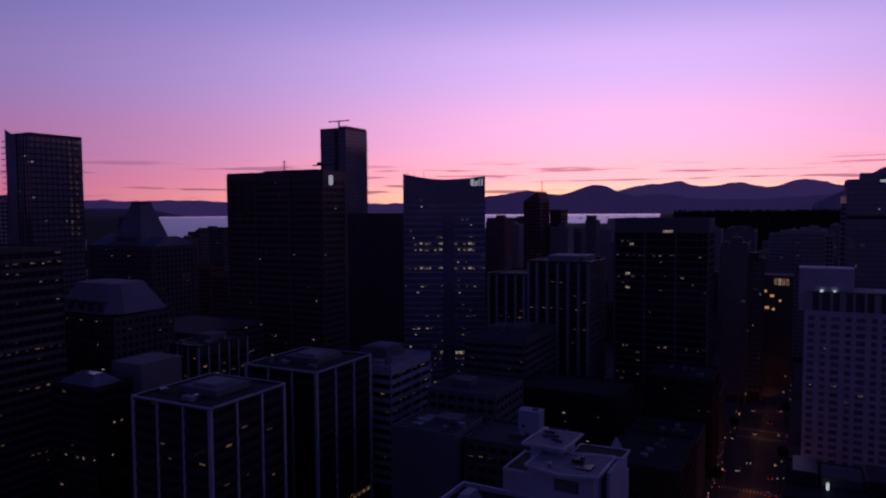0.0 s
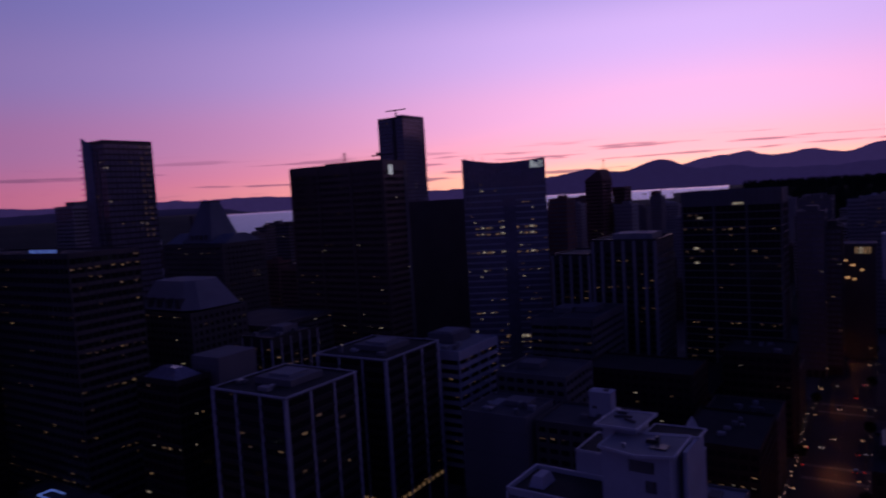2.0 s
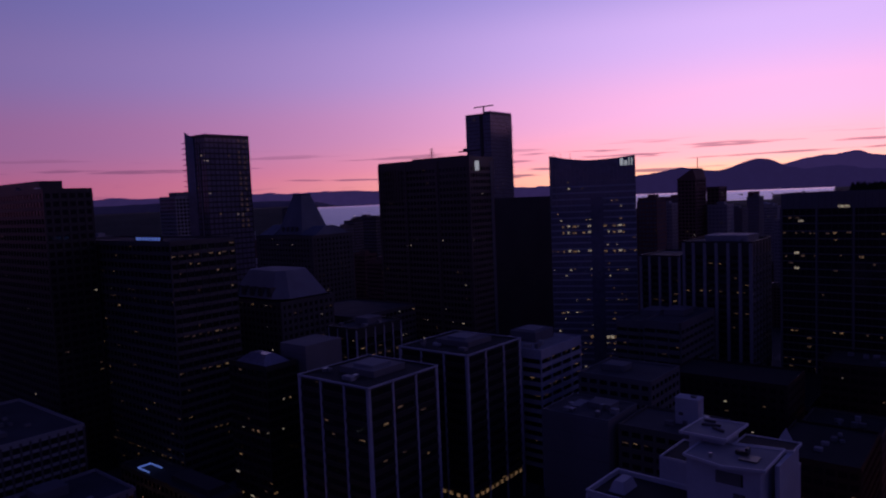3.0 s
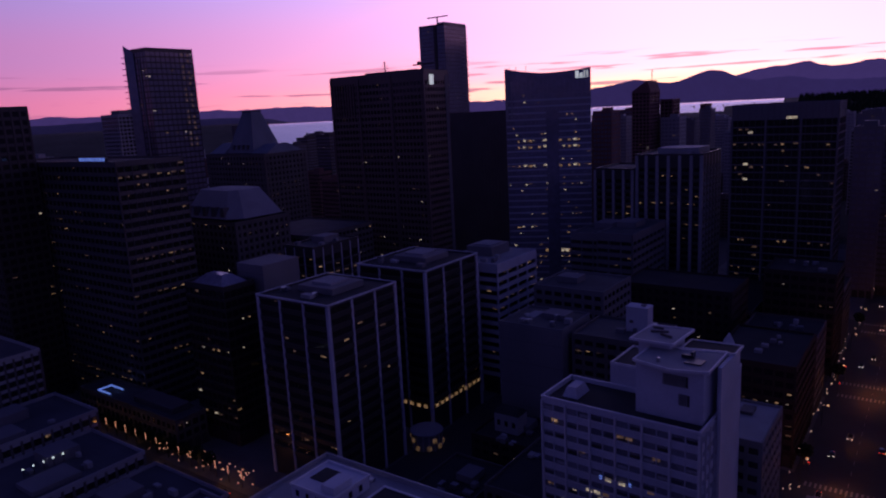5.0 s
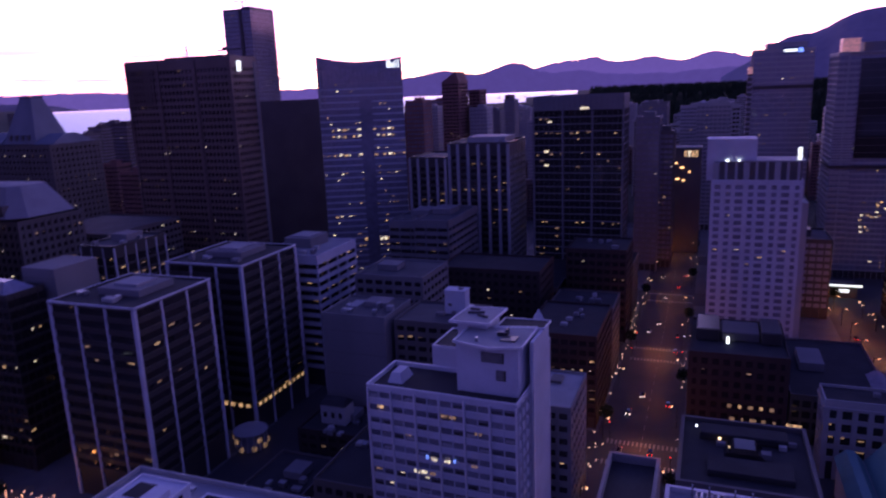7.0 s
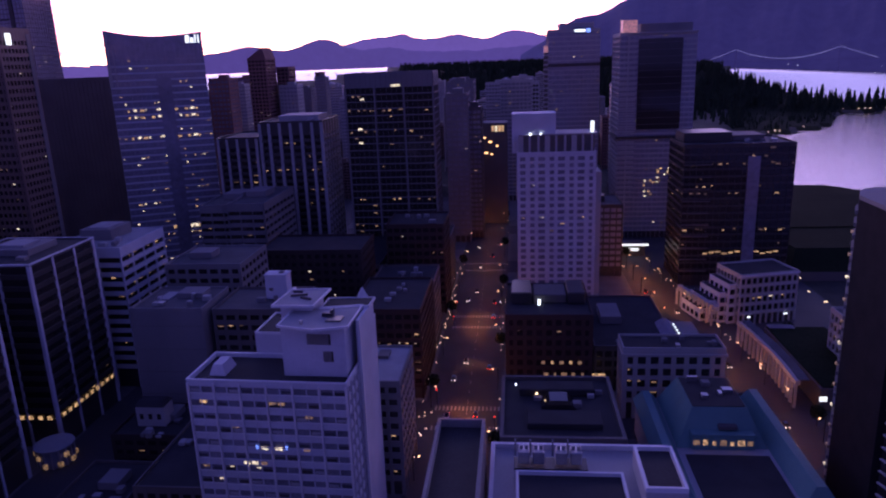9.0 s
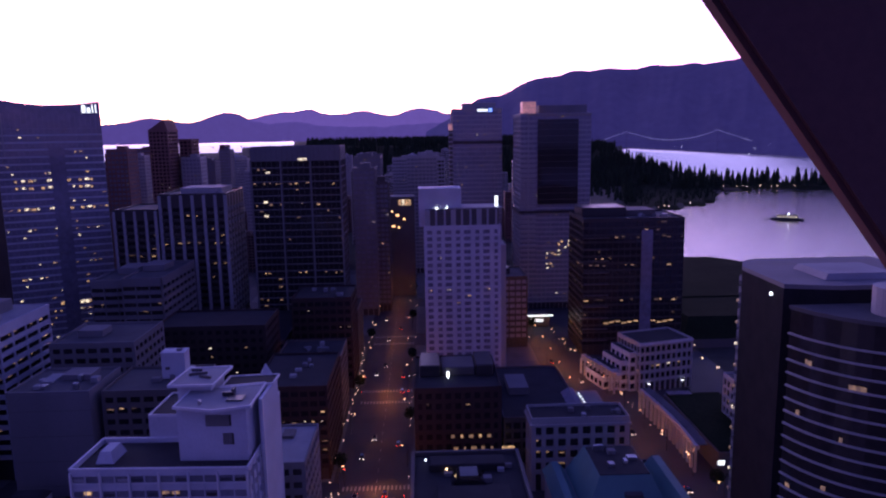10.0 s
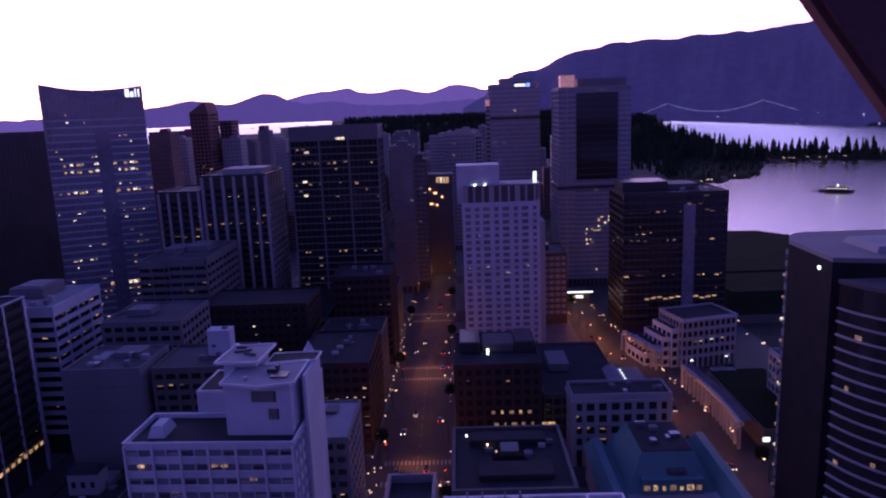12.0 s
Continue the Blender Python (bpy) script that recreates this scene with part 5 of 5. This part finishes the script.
# far apartment blocks: six patterns, repeated
far = []
for k, (w, d, z, wl) in enumerate(((22, 18, 46, "pale"), (18, 20, 62, "white"), (26, 16, 38, "brown"), (16, 16, 74, "pale"), (30, 20, 28, "grey"), (20, 20, 54, "redbrick"))):
    far.append(tower("far_apartment_block", "distant apartment block with a few lit windows", -w / 2, w / 2, -d / 2, d / 2, z, fh=3, bay=3, wall=wl, sill=0.45, pier=0.25, lit=0.06, single=False, joined=True, group="far apartment blocks", category="apartment block", penthouse=((0, 0, 7, 6, 3, wl),)))
r4 = random.Random(11)
spots = []
tries = 0
while len(spots) < 225 and tries < 6000:
    tries += 1
    az = r4.uniform(-9, 75)
    d = r4.uniform(500, 1900) if az < 34 else r4.uniform(430, 1700)
    if d * math.sin(radians(abs(az))) > 1600 or (az < 8 and d < 620):
        continue
    x, y = polar(az, d)
    if -34 < x < -2 and y < 700 or (x < -230 and y < 360 and d < 520):
        continue
    k = r4.randrange(6)
    grow = r4.uniform(0.85, 1.3)
    top = ((46, 62, 38, 74, 28, 54)[k] + 4) * grow
    if math.degrees(math.atan2(top - 120, d)) > (-1.5 if az > 34 else -1.0):
        continue
    if any(abs(x - a) < 25 and abs(y - b) < 22 for a, b in spots):
        continue
    if any(abs(x - a) < 52 and abs(y - b) < 42 for a, b in ((-276, 335), (-370, 523), (-290, 470), (-204, 399), (-123, 391), (-149, 386), (-402, 330), (-67, 396), (-213, 600), (-222, 522), (-529, 309), (-42, 520), (-81, 485), (2, 470), (42, 534), (90, 483), (16, 426))):
        continue
    spots.append((x, y))
    if len(spots) <= 6:
        far[len(spots) - 1].matrix_basis = pose(x, y, 0)
    else:
        copy_thing(far[k], pose(x, y, 0) @ Matrix.Diagonal((1, 1, grow, 1)))

# ---- streets: lamps, cars, markings ----


def lamp_light(x, y, z, power, col=(1.0, 0.42, 0.16)):
    l = bpy.data.lights.new("street_light", "POINT")
    l.energy, l.color, l.shadow_soft_size = power, col, 0.4
    ob = new("street_light", l)
    ob.location = (x, y, z)
    return ob


lamp = root("street_lamp", 0, 0, 0.19, 0, "tall street lamp with a glowing orange head", "street lamp", "street lamps")
box("pole", lamp, 0, 0, 0, 0.22, 0.22, 8.6, "steel")
box("arm", lamp, 0.9, 0, 8.5, 2.0, 0.14, 0.14, "steel")
box("lamp_head", lamp, 1.8, 0, 8.25, 0.6, 0.4, 0.2, "sodium")
M["peach"] = material("lamp_bowl_glow", (0.8, 0.7, 0.6), 0.4, vary=0, emit=(1.0, 0.66, 0.42), power=4.0)
box("lamp_bowl", lamp, 1.8, 0, 7.95, 0.42, 0.36, 0.3, "peach", bevel=0.08)
first = True
LAMPS = [(-30.6, y, 0) for y in range(180, 560, 45)] + [(-7.2, y, 180) for y in range(195, 560, 45)]
LAMPS += [(66.5 - 0.02 * (y - 210), y, 0) for y in range(218, 400, 22)] + [(94.5 - (y - 210) * 0.113, y, 180) for y in range(206, 400, 20)]
for x, y, a in LAMPS:
    m = pose(x, y, 0.19, 0, 0, a)
    if first:
        lamp.matrix_basis, first = m, False
    else:
        copy_thing(lamp, m)
for y, pw in ((192, 900), (214, 2400), (223, 2400), (262, 1000), (305, 1900), (316, 2200), (352, 700), (397, 1700), (406, 1400), (450, 900), (500, 1200)):
    lamp_light(-18, y, 5.2, pw * 0.95, (1.0, 0.27, 0.07))
for y in range(205, 400, 24):
    lamp_light(84 - (y - 209) * 0.1, y, 6.0, 2300, (1.0, 0.29, 0.09))

lantern = root("lantern_post", 0, 0, 0.19, 0, "slim post with a tall warm glowing tube", "street lamp", "lantern posts")
box("pole", lantern, 0, 0, 0, 0.25, 0.25, 3.4, "steel")
M["tube"] = material("lantern_tube", (0.8, 0.6, 0.5), 0.5, vary=0, emit=(1.0, 0.42, 0.26), power=3.0)
box("glow_tube", lantern, 0, 0, 3.2, 0.13, 0.13, 3.0, "tube")
for i in range(15):
    m = pose(-280 + i * 6.95, 131, 0.19)
    if i == 0:
        lantern.matrix_basis = m
    else:
        copy_thing(lantern, m)
for x in (-223, -196):
    copy_thing(lantern, pose(x, 119.4, 0.19))
for i in range(5):
    lamp_light(-270 + i * 21, 128, 5.5, 230, (1.0, 0.5, 0.2))
# two added lights without a fixture, to make the orange patch on the pavement
lamp_light(-193, 129, 4.0, 420, (1.0, 0.36, 0.1))
lamp_light(-180, 126, 4.0, 420, (1.0, 0.33, 0.1))


def car(mat):
    e = root("car", 0, 0, 0.05, 0, "small car with its lights on in the street", "car", "cars in the street")
    bm = bmesh.new()
    outline = [(-0.88, -2.15), (0.88, -2.15), (0.9, 2.1), (-0.9, 2.1)]
    prof = [(0.3, 1.0, 1.0), (0.75, 1.0, 1.0), (0.85, 0.95, 0.96)]
    rings = [[bm.verts.new((x * a, y * b, z)) for x, y in outline] for z, a, b in prof]
    for r0, r1 in zip(rings, rings[1:]):
        for i in range(4):
            bm.faces.new((r0[i], r0[(i + 1) % 4], r1[(i + 1) % 4], r1[i]))
    bm.faces.new(rings[-1])
    bm.faces.new(rings[0][::-1])
    part("body", bm, mat, e)
    prism("cabin", e, rect(-0.78, 0.78, -1.3, 1.2), 0.85, 1.42, "glass", shrink=(0.82, 0.66))
    for sx in (-0.8, 0.8):
        for sy in (-1.35, 1.3):
            bm = bmesh.new()
            bmesh.ops.create_cone(bm, cap_ends=True, segments=12, radius1=0.32, radius2=0.32, depth=0.2, matrix=Matrix.Translation((sx, sy, 0.32)) @ Matrix.Rotation(math.pi / 2, 4, "Y"))
            part("wheel", bm, "black", e)
        box("tail_lamp", e, sx * 0.82, -2.16, 0.6, 0.34, 0.08, 0.2, "tail")
        box("headlamp", e, sx * 0.82, 2.11, 0.55, 0.36, 0.08, 0.2, "head")
    return e


r5 = random.Random(3)
protos = [car("steel"), car("pale"), car("black")]
used = 0
for y in (214, 222, 232, 247, 262, 281, 300, 318, 336, 352, 371, 396, 420, 448):
    for lane, turn in ((-24.5, 180), (-20.8, 180), (-14.5, 0), (-11.0, 0)):
        if r5.random() < 0.36:
            m = pose(lane, y + r5.uniform(-4, 4), 0.05, 0, 0, turn)
            if used < 3:
                protos[used].matrix_basis = m
            else:
                copy_thing(protos[used % 3], m)
            used += 1
for i, y in enumerate((216, 236, 262, 290, 322, 352)):
    copy_thing(protos[i % 3], pose((82 if i % 2 else 88) - (y - 209) * 0.11, y, 0.05, 0, 0, 0 if i % 2 else 180))
for i in range(6):
    copy_thing(protos[i % 3], pose(-270 + i * 17, 121.5 + (i % 2) * 4, 0.05, 0, 0, 90 if i % 2 else 270))
M["paint"] = material("road_paint", (0.26, 0.26, 0.25), 0.7, vary=0.3)
marks = [(-17.8, y, 0.034, 0.15, 3.0, 0.006) for y in range(150, 560, 8)]
for yc in (211, 225, 303, 317, 393, 407):
    marks += [(-29 + i * 1.4, yc, 0.034, 0.6, 3.0, 0.006) for i in range(17)]
tagged(joined_boxes("road_markings", marks, "paint", None), "worn white lane lines and crossings", "road marking", "", "stuff")
for x, y, k in ((-28.6, 227, "tail"), (-7.6, 208, "tail"), (-28.6, 300, "tail"), (-7.6, 320, "bulbwhite"), (-28.6, 320, "tail"), (-7.6, 300, "tail")):
    s = root("traffic_signal", x, y, 0.19, 0, "traffic signal on a steel pole, lit", "traffic signal", "traffic signals")
    box("pole", s, 0, 0, 0, 0.2, 0.2, 5.4, "steel")
    h = box("signal_head", s, 0, 0, 5.4, 0.45, 0.45, 1.1, "black")
    box("lens", h, 0, -0.25, 0.6, 0.34, 0.06, 0.34, k)

# ---- trees ----


def clump_tree(name, label, h, spread, seed, mat="leaf", group="street trees"):
    r = random.Random(seed)
    e = root(name, 0, 0, 0.19, 0, label, "tree", group)
    bm = bmesh.new()
    bmesh.ops.create_cone(bm, cap_ends=True, segments=7, radius1=0.22, radius2=0.1, depth=h * 0.6, matrix=Matrix.Translation((0, 0, h * 0.3)))
    for i in range(5):
        a = r.uniform(0, 6.28)
        m = Matrix.Translation((0, 0, h * r.uniform(0.35, 0.55))) @ Matrix.Rotation(a, 4, "Z") @ Matrix.Rotation(0.8, 4, "Y") @ Matrix.Translation((0, 0, h * 0.15))
        bmesh.ops.create_cone(bm, cap_ends=False, segments=5, radius1=0.09, radius2=0.03, depth=h * 0.3, matrix=m)
    part("trunk", bm, "brown", e)
    verts, faces = [], []
    for i in range(420):
        u = Vector((r.gauss(0, 1), r.gauss(0, 1), r.gauss(0, 1))).normalized() * (r.random() ** 0.45)
        c = Vector((u.x * spread, u.y * spread, h * 0.66 + u.z * h * 0.33))
        s = r.uniform(0.25, 0.55)
        a, b = Vector((r.gauss(0, 1), r.gauss(0, 1), r.gauss(0, 1))).normalized() * s, Vector((r.gauss(0, 1), r.gauss(0, 1), r.gauss(0, 1))).normalized() * s
        n = len(verts)
        verts += [tuple(c - a), tuple(c + b), tuple(c + a), tuple(c - b)]
        faces.append((n, n + 1, n + 2, n + 3))
    quads("crown", verts, faces, mat, e, "stuff")
    return e


t1 = clump_tree("street_tree", "leafy street tree beside the road", 7.5, 2.6, 1)
t1.matrix_basis = pose(101, 268, 0.19)
for i in range(11):
    copy_thing(t1, pose(-276 + i * 7.4, 132.6 + (i % 2) * 0.5, 0.19, 0, 0, i * 37))
for i in range(9):
    copy_thing(t1, pose(-31.2 if i % 2 else -6.8, 196 + i * 41, 0.19, 0, 0, i * 50))
for x, y in ((112, 276), (116, 283), (120, 276), (114, 290), (66, 415), (60, 408), (97, 216)):
    copy_thing(t1, pose(x, y, 0.19, 0, 0, x * 7))
M["bluelight"] = material("blue_fairy_light", (0.1, 0.1, 0.5), 0.5, vary=0, emit=(0.08, 0.12, 1.0), power=2.5)
t2 = clump_tree("fairy_light_tree", "small tree wrapped in blue lights", 6.0, 1.3, 9, "bluelight", "lit trees")
t2.matrix_basis = pose(157, 398, 0.19)
for x, y in ((160, 408), (163, 420), (170, 380)):
    copy_thing(t2, pose(x, y, 0.19))
bm_rows = []
r6 = random.Random(8)
for i in range(24):
    bm_rows.append((r6.uniform(128, 205), r6.uniform(330, 420), r6.uniform(0.6, 5), 0.42, 0.42, 0.42))
tagged(joined_boxes("plaza_lights", bm_rows, "bulb", None), "scattered small lamps on the harbour plaza", "lamps", "", "stuff")

# wooded park across the harbour


def park_height(az, d):
    if is_water(az, d):
        return -99
    hill = (76 + 22 * smooth(-15, -9, az)) * smooth(-24, -14, az) * (1 - smooth(2550, 2850, d)) * smooth(1450, 1950, d)
    return max(SEA + 4.0, SEA + 5 + hill)


verts, faces = [], []
r7 = random.Random(21)
for i in range(10000):
    az = r7.uniform(-62, 9)
    d = r7.uniform(1250, 2650)
    low = False
    if az < -15.5:
        lo = shore(az)
        if not lo + 10 < d < 1890:
            continue
        low = az < -17 and d < 1600
        if low and (d < lo + 30 or r7.random() < 0.1):
            continue
    z = park_height(az, d)
    if z < -50 or (az > -15.5 and d < 1300):
        continue
    x, y = polar(az, d)
    h = r7.uniform(5, 12) if low else r7.uniform(18, 28) if az > -20 else (r7.uniform(28, 44) if r7.random() < 0.26 else r7.uniform(12, 24))
    rad = h * r7.uniform(0.16, 0.26)
    tiers = 4
    for k in range(tiers):
        z0 = z + h * (0.08 + 0.22 * k)
        z1 = z0 + h * 0.36
        q = rad * (1 - k * 0.22)
        n = len(verts)
        ph = r7.uniform(0, 1)
        for s in range(6):
            a = ph + s * math.pi / 3
            rr = q * r7.uniform(0.65, 1.2)
            verts.append((x + rr * math.cos(a), y + rr * math.sin(a), z0 + r7.uniform(-0.05, 0.05) * h))
        verts.append((x + r7.uniform(-0.3, 0.3), y, min(z1, z + h)))
        faces += [(n + s, n + (s + 1) % 6, n + 6) for s in range(6)]
wood = quads("park_wood", verts, faces, "leaf")
tagged(wood, "dark conifer wood of a park across the harbour", "woodland", "", "stuff")
verts, faces = [], []
nA, nD = 120, 26
for i in range(nA + 1):
    for j in range(nD + 1):
        az, d = -64 + 75 * i / nA, 1150 + 1600 * j / nD
        x, y = polar(az, d)
        verts.append((x, y, max(SEA - 6, park_height(az, d))))
for i in range(nA):
    for j in range(nD):
        a = i * (nD + 1) + j
        faces.append((a, a + 1, a + nD + 2, a + nD + 1))
tagged(quads("ground_park", verts, faces, "turf"), "dark park ground along the shore", "ground", "", "structure")
rows = []
for i in range(15):
    az, d = r7.uniform(-30, -14), 1395
    x, y = polar(az, shore(az) + 6)
    rows.append((x, y, SEA + r7.uniform(5, 9), 1.1, 1.1, 1.0))
tagged(joined_boxes("shore_lights", rows, "bulb", None), "small lamps along the park shore", "lamps", "", "stuff")
rows = []
for i in range(60):
    az = r7.uniform(-60, -11)
    x, y = polar(az, 3480 - max(0.0, -az - 16) * 20)
    rows.append((x, y, SEA + r7.uniform(6, 70) if az < -18 else 20, 1.8, 1.8, 1.6))
tagged(joined_boxes("far_shore_lights", rows, "bulbwhite", None), "town lights along the far shore", "lamps", "", "stuff")

# suspension bridge with beaded lights
br = root("suspension_bridge", 0, 0, SEA, 0, "distant suspension bridge outlined with small lights", "bridge")
A, B_ = Vector((*polar(-16.35, 3380), 0)), Vector((*polar(-23.0, 3320), 0))
ax = (B_ - A).normalized()
turn = math.atan2(ax.y, ax.x)
deck_z, top_z = 78.0, 128.0
# legs and deck take the slope's painted haze glow, to blend into it
for p in (A, B_):
    for s in (-7, 7):
        box("tower_leg", br, p.x - ax.y * s, p.y + ax.x * s, 0, 2.6, 2.4, top_z, "haze_near", rz=turn)
    box("tower_beam", br, p.x, p.y, top_z - 5, 4, 16, 4, "haze_near", rz=turn)
span = (B_ - A).length
mid = (A + B_) / 2
box("deck", br, mid.x, mid.y, deck_z, span * 1.75, 14, 3.5, "haze_near", rz=turn)
beads = []
for i in range(74):
    s = i / 73
    p = A + (B_ - A) * s
    beads.append((p.x, p.y, deck_z + 9 + (top_z - deck_z - 9) * (2 * s - 1) ** 2, 2.2, 2.2, 2.2))
for end, sg_ in ((A, -1), (B_, 1)):
    for i in range(22):
        s = (i + 1) / 23
        p = end + ax * sg_ * span * 0.36 * s
        beads.append((p.x, p.y, top_z - (top_z - deck_z) * s, 2.2, 2.2, 2.2))
M["bead"] = material("bridge_bead", (0.8, 0.8, 0.9), 0.5, vary=0, emit=(0.6, 0.6, 1.0), power=0.5)
joined_boxes("cable_lights", beads, "bead", br)

# fuel barge lying in the harbour
bx, by = polar(-28.05, 1150)
bg_ = root("fuel_barge", bx, by, SEA - 0.5, -27, "long low fuel barge with lit deckhouse moored in the harbour", "barge")
prism("hull", bg_, [(-26, -6), (22, -7), (27, -3), (27, 3), (22, 7), (-26, 6)], 0, 4.2, "steel")
box("deckhouse", bg_, 0, 0, 4.2, 34, 9, 4.4, "pale", bevel=0.3)
box("roof", bg_, 0, 0, 8.6, 38, 11, 0.7, "darkgrey", bevel=0.2)
box("bow_ramp", bg_, -32, 0, 1.8, 12, 3, 1.0, "steel")
box("mast_light", bg_, 2, 0, 9.4, 2.6, 1.6, 3.0, "bulbwhite")
for i in range(8):
    box("lit_window", bg_, -14 + i * 4, -4.6, 5.2, 2.4, 0.2, 1.8, "litcool")
bg_.scale = (0.84, 0.84, 0.84)
sx, sy = polar(46.2, 2560)
ship = root("cargo_ship", sx, sy, sea_height(46.2, 2560) - 1, 40, "small lit ship at anchor in the bay", "ship")
prism("hull", ship, [(-30, -6), (26, -6), (34, 0), (26, 6), (-30, 6)], 0, 7, "steel")
box("bridge_house", ship, -18, 0, 7, 12, 10, 12, "pale", bevel=0.4)
box("mast_light", ship, -18, 0, 19, 2, 2, 2, "bulb")
ship.scale = (0.5, 0.5, 0.5)
for i in range(5):
    box("deck_lamp", ship, -6 + i * 7, -6, 7, 1.4, 1, 1.2, "bulb")
for i in range(6):
    sx, sy = polar(12 + i * 2.1, 2800 - i * 9)
    fs = root("freighter", sx, sy, sea_height(12, 2800 - i * 9) - 0.6, r7.uniform(0, 180), "tiny dark freighter on the far water", "ship", "far freighters")
    prism("hull", fs, [(-25, -4), (22, -4), (29, 0), (22, 4), (-25, 4)], 0, 5, "steel")
    box("bridge_house", fs, -18, 0, 5, 7, 6, 7, "darkgrey")
    fs.scale = (0.3, 0.3, 0.3)

# blue festoon lamps on the harbour plaza
for i in range(7):
    fl = root("festoon_post", 151.4 + (i % 4) * 1.6, 380.4 + i * 1.3, 0.19, 0, "short post with a blue glowing lamp on the plaza", "lamp", "blue plaza lamps")
    box("post", fl, 0, 0, 0, 0.12, 0.12, 4.0 + i * 0.7, "steel")
    box("globe", fl, 0, 0, 4.0 + i * 0.7, 0.5, 0.5, 0.6, "signblue", bevel=0.1)

# shopfront and doorway lights along the streets
r9 = random.Random(63)
rows = []
for i in range(72):
    y = 185 + 360 * r9.random() ** 1.2
    rows.append((-33.2 + r9.uniform(-0.1, 3.5) if i % 3 else -4.6 - r9.uniform(0, 2.5), y, r9.uniform(1.8, 6.5), 0.22, r9.choice((0.22, 0.3, 0.7)), 0.26))
for i in range(44):
    y = 206 + 190 * r9.random()
    rows.append((97.0 - (y - 210) * 0.113 if i % 2 else 64.0 - 0.02 * (y - 210), y, r9.uniform(1.6, 4.5), 0.22, 0.3, 0.26))
tagged(joined_boxes("shopfront_lights", rows, "peach", None), "scattered warm shopfront lights along the streets", "lamps", "", "stuff")

rows = []
for i in range(34):
    rows.append((r9.uniform(-232, -178), 133.4 + r9.uniform(-6, 2.5), r9.uniform(1.2, 5.0), r9.choice((0.25, 0.4, 0.9)), 0.25, 0.3))
tagged(joined_boxes("shop_lights", rows, "tube", None), "scattered warm shop lights under the street trees", "lamps", "", "stuff")

# white peaked canopy on a roof terrace beside the street
cp = root("peaked_canopy", -57.0, 243.0, 34.1, 20, "small white peaked canopy on a dark roof terrace", "canopy")
prism("cover", cp, [(-1.8, -1.6), (1.8, -1.6), (1.8, 1.6), (-1.8, 1.6)], 2.0, 5.6, "trim", shrink=(0.08, 0.08))
for px in (-1.6, 1.6):
    for py in (-1.4, 1.4):
        box("post", cp, px, py, 0, 0.12, 0.12, 2.1, "steel")
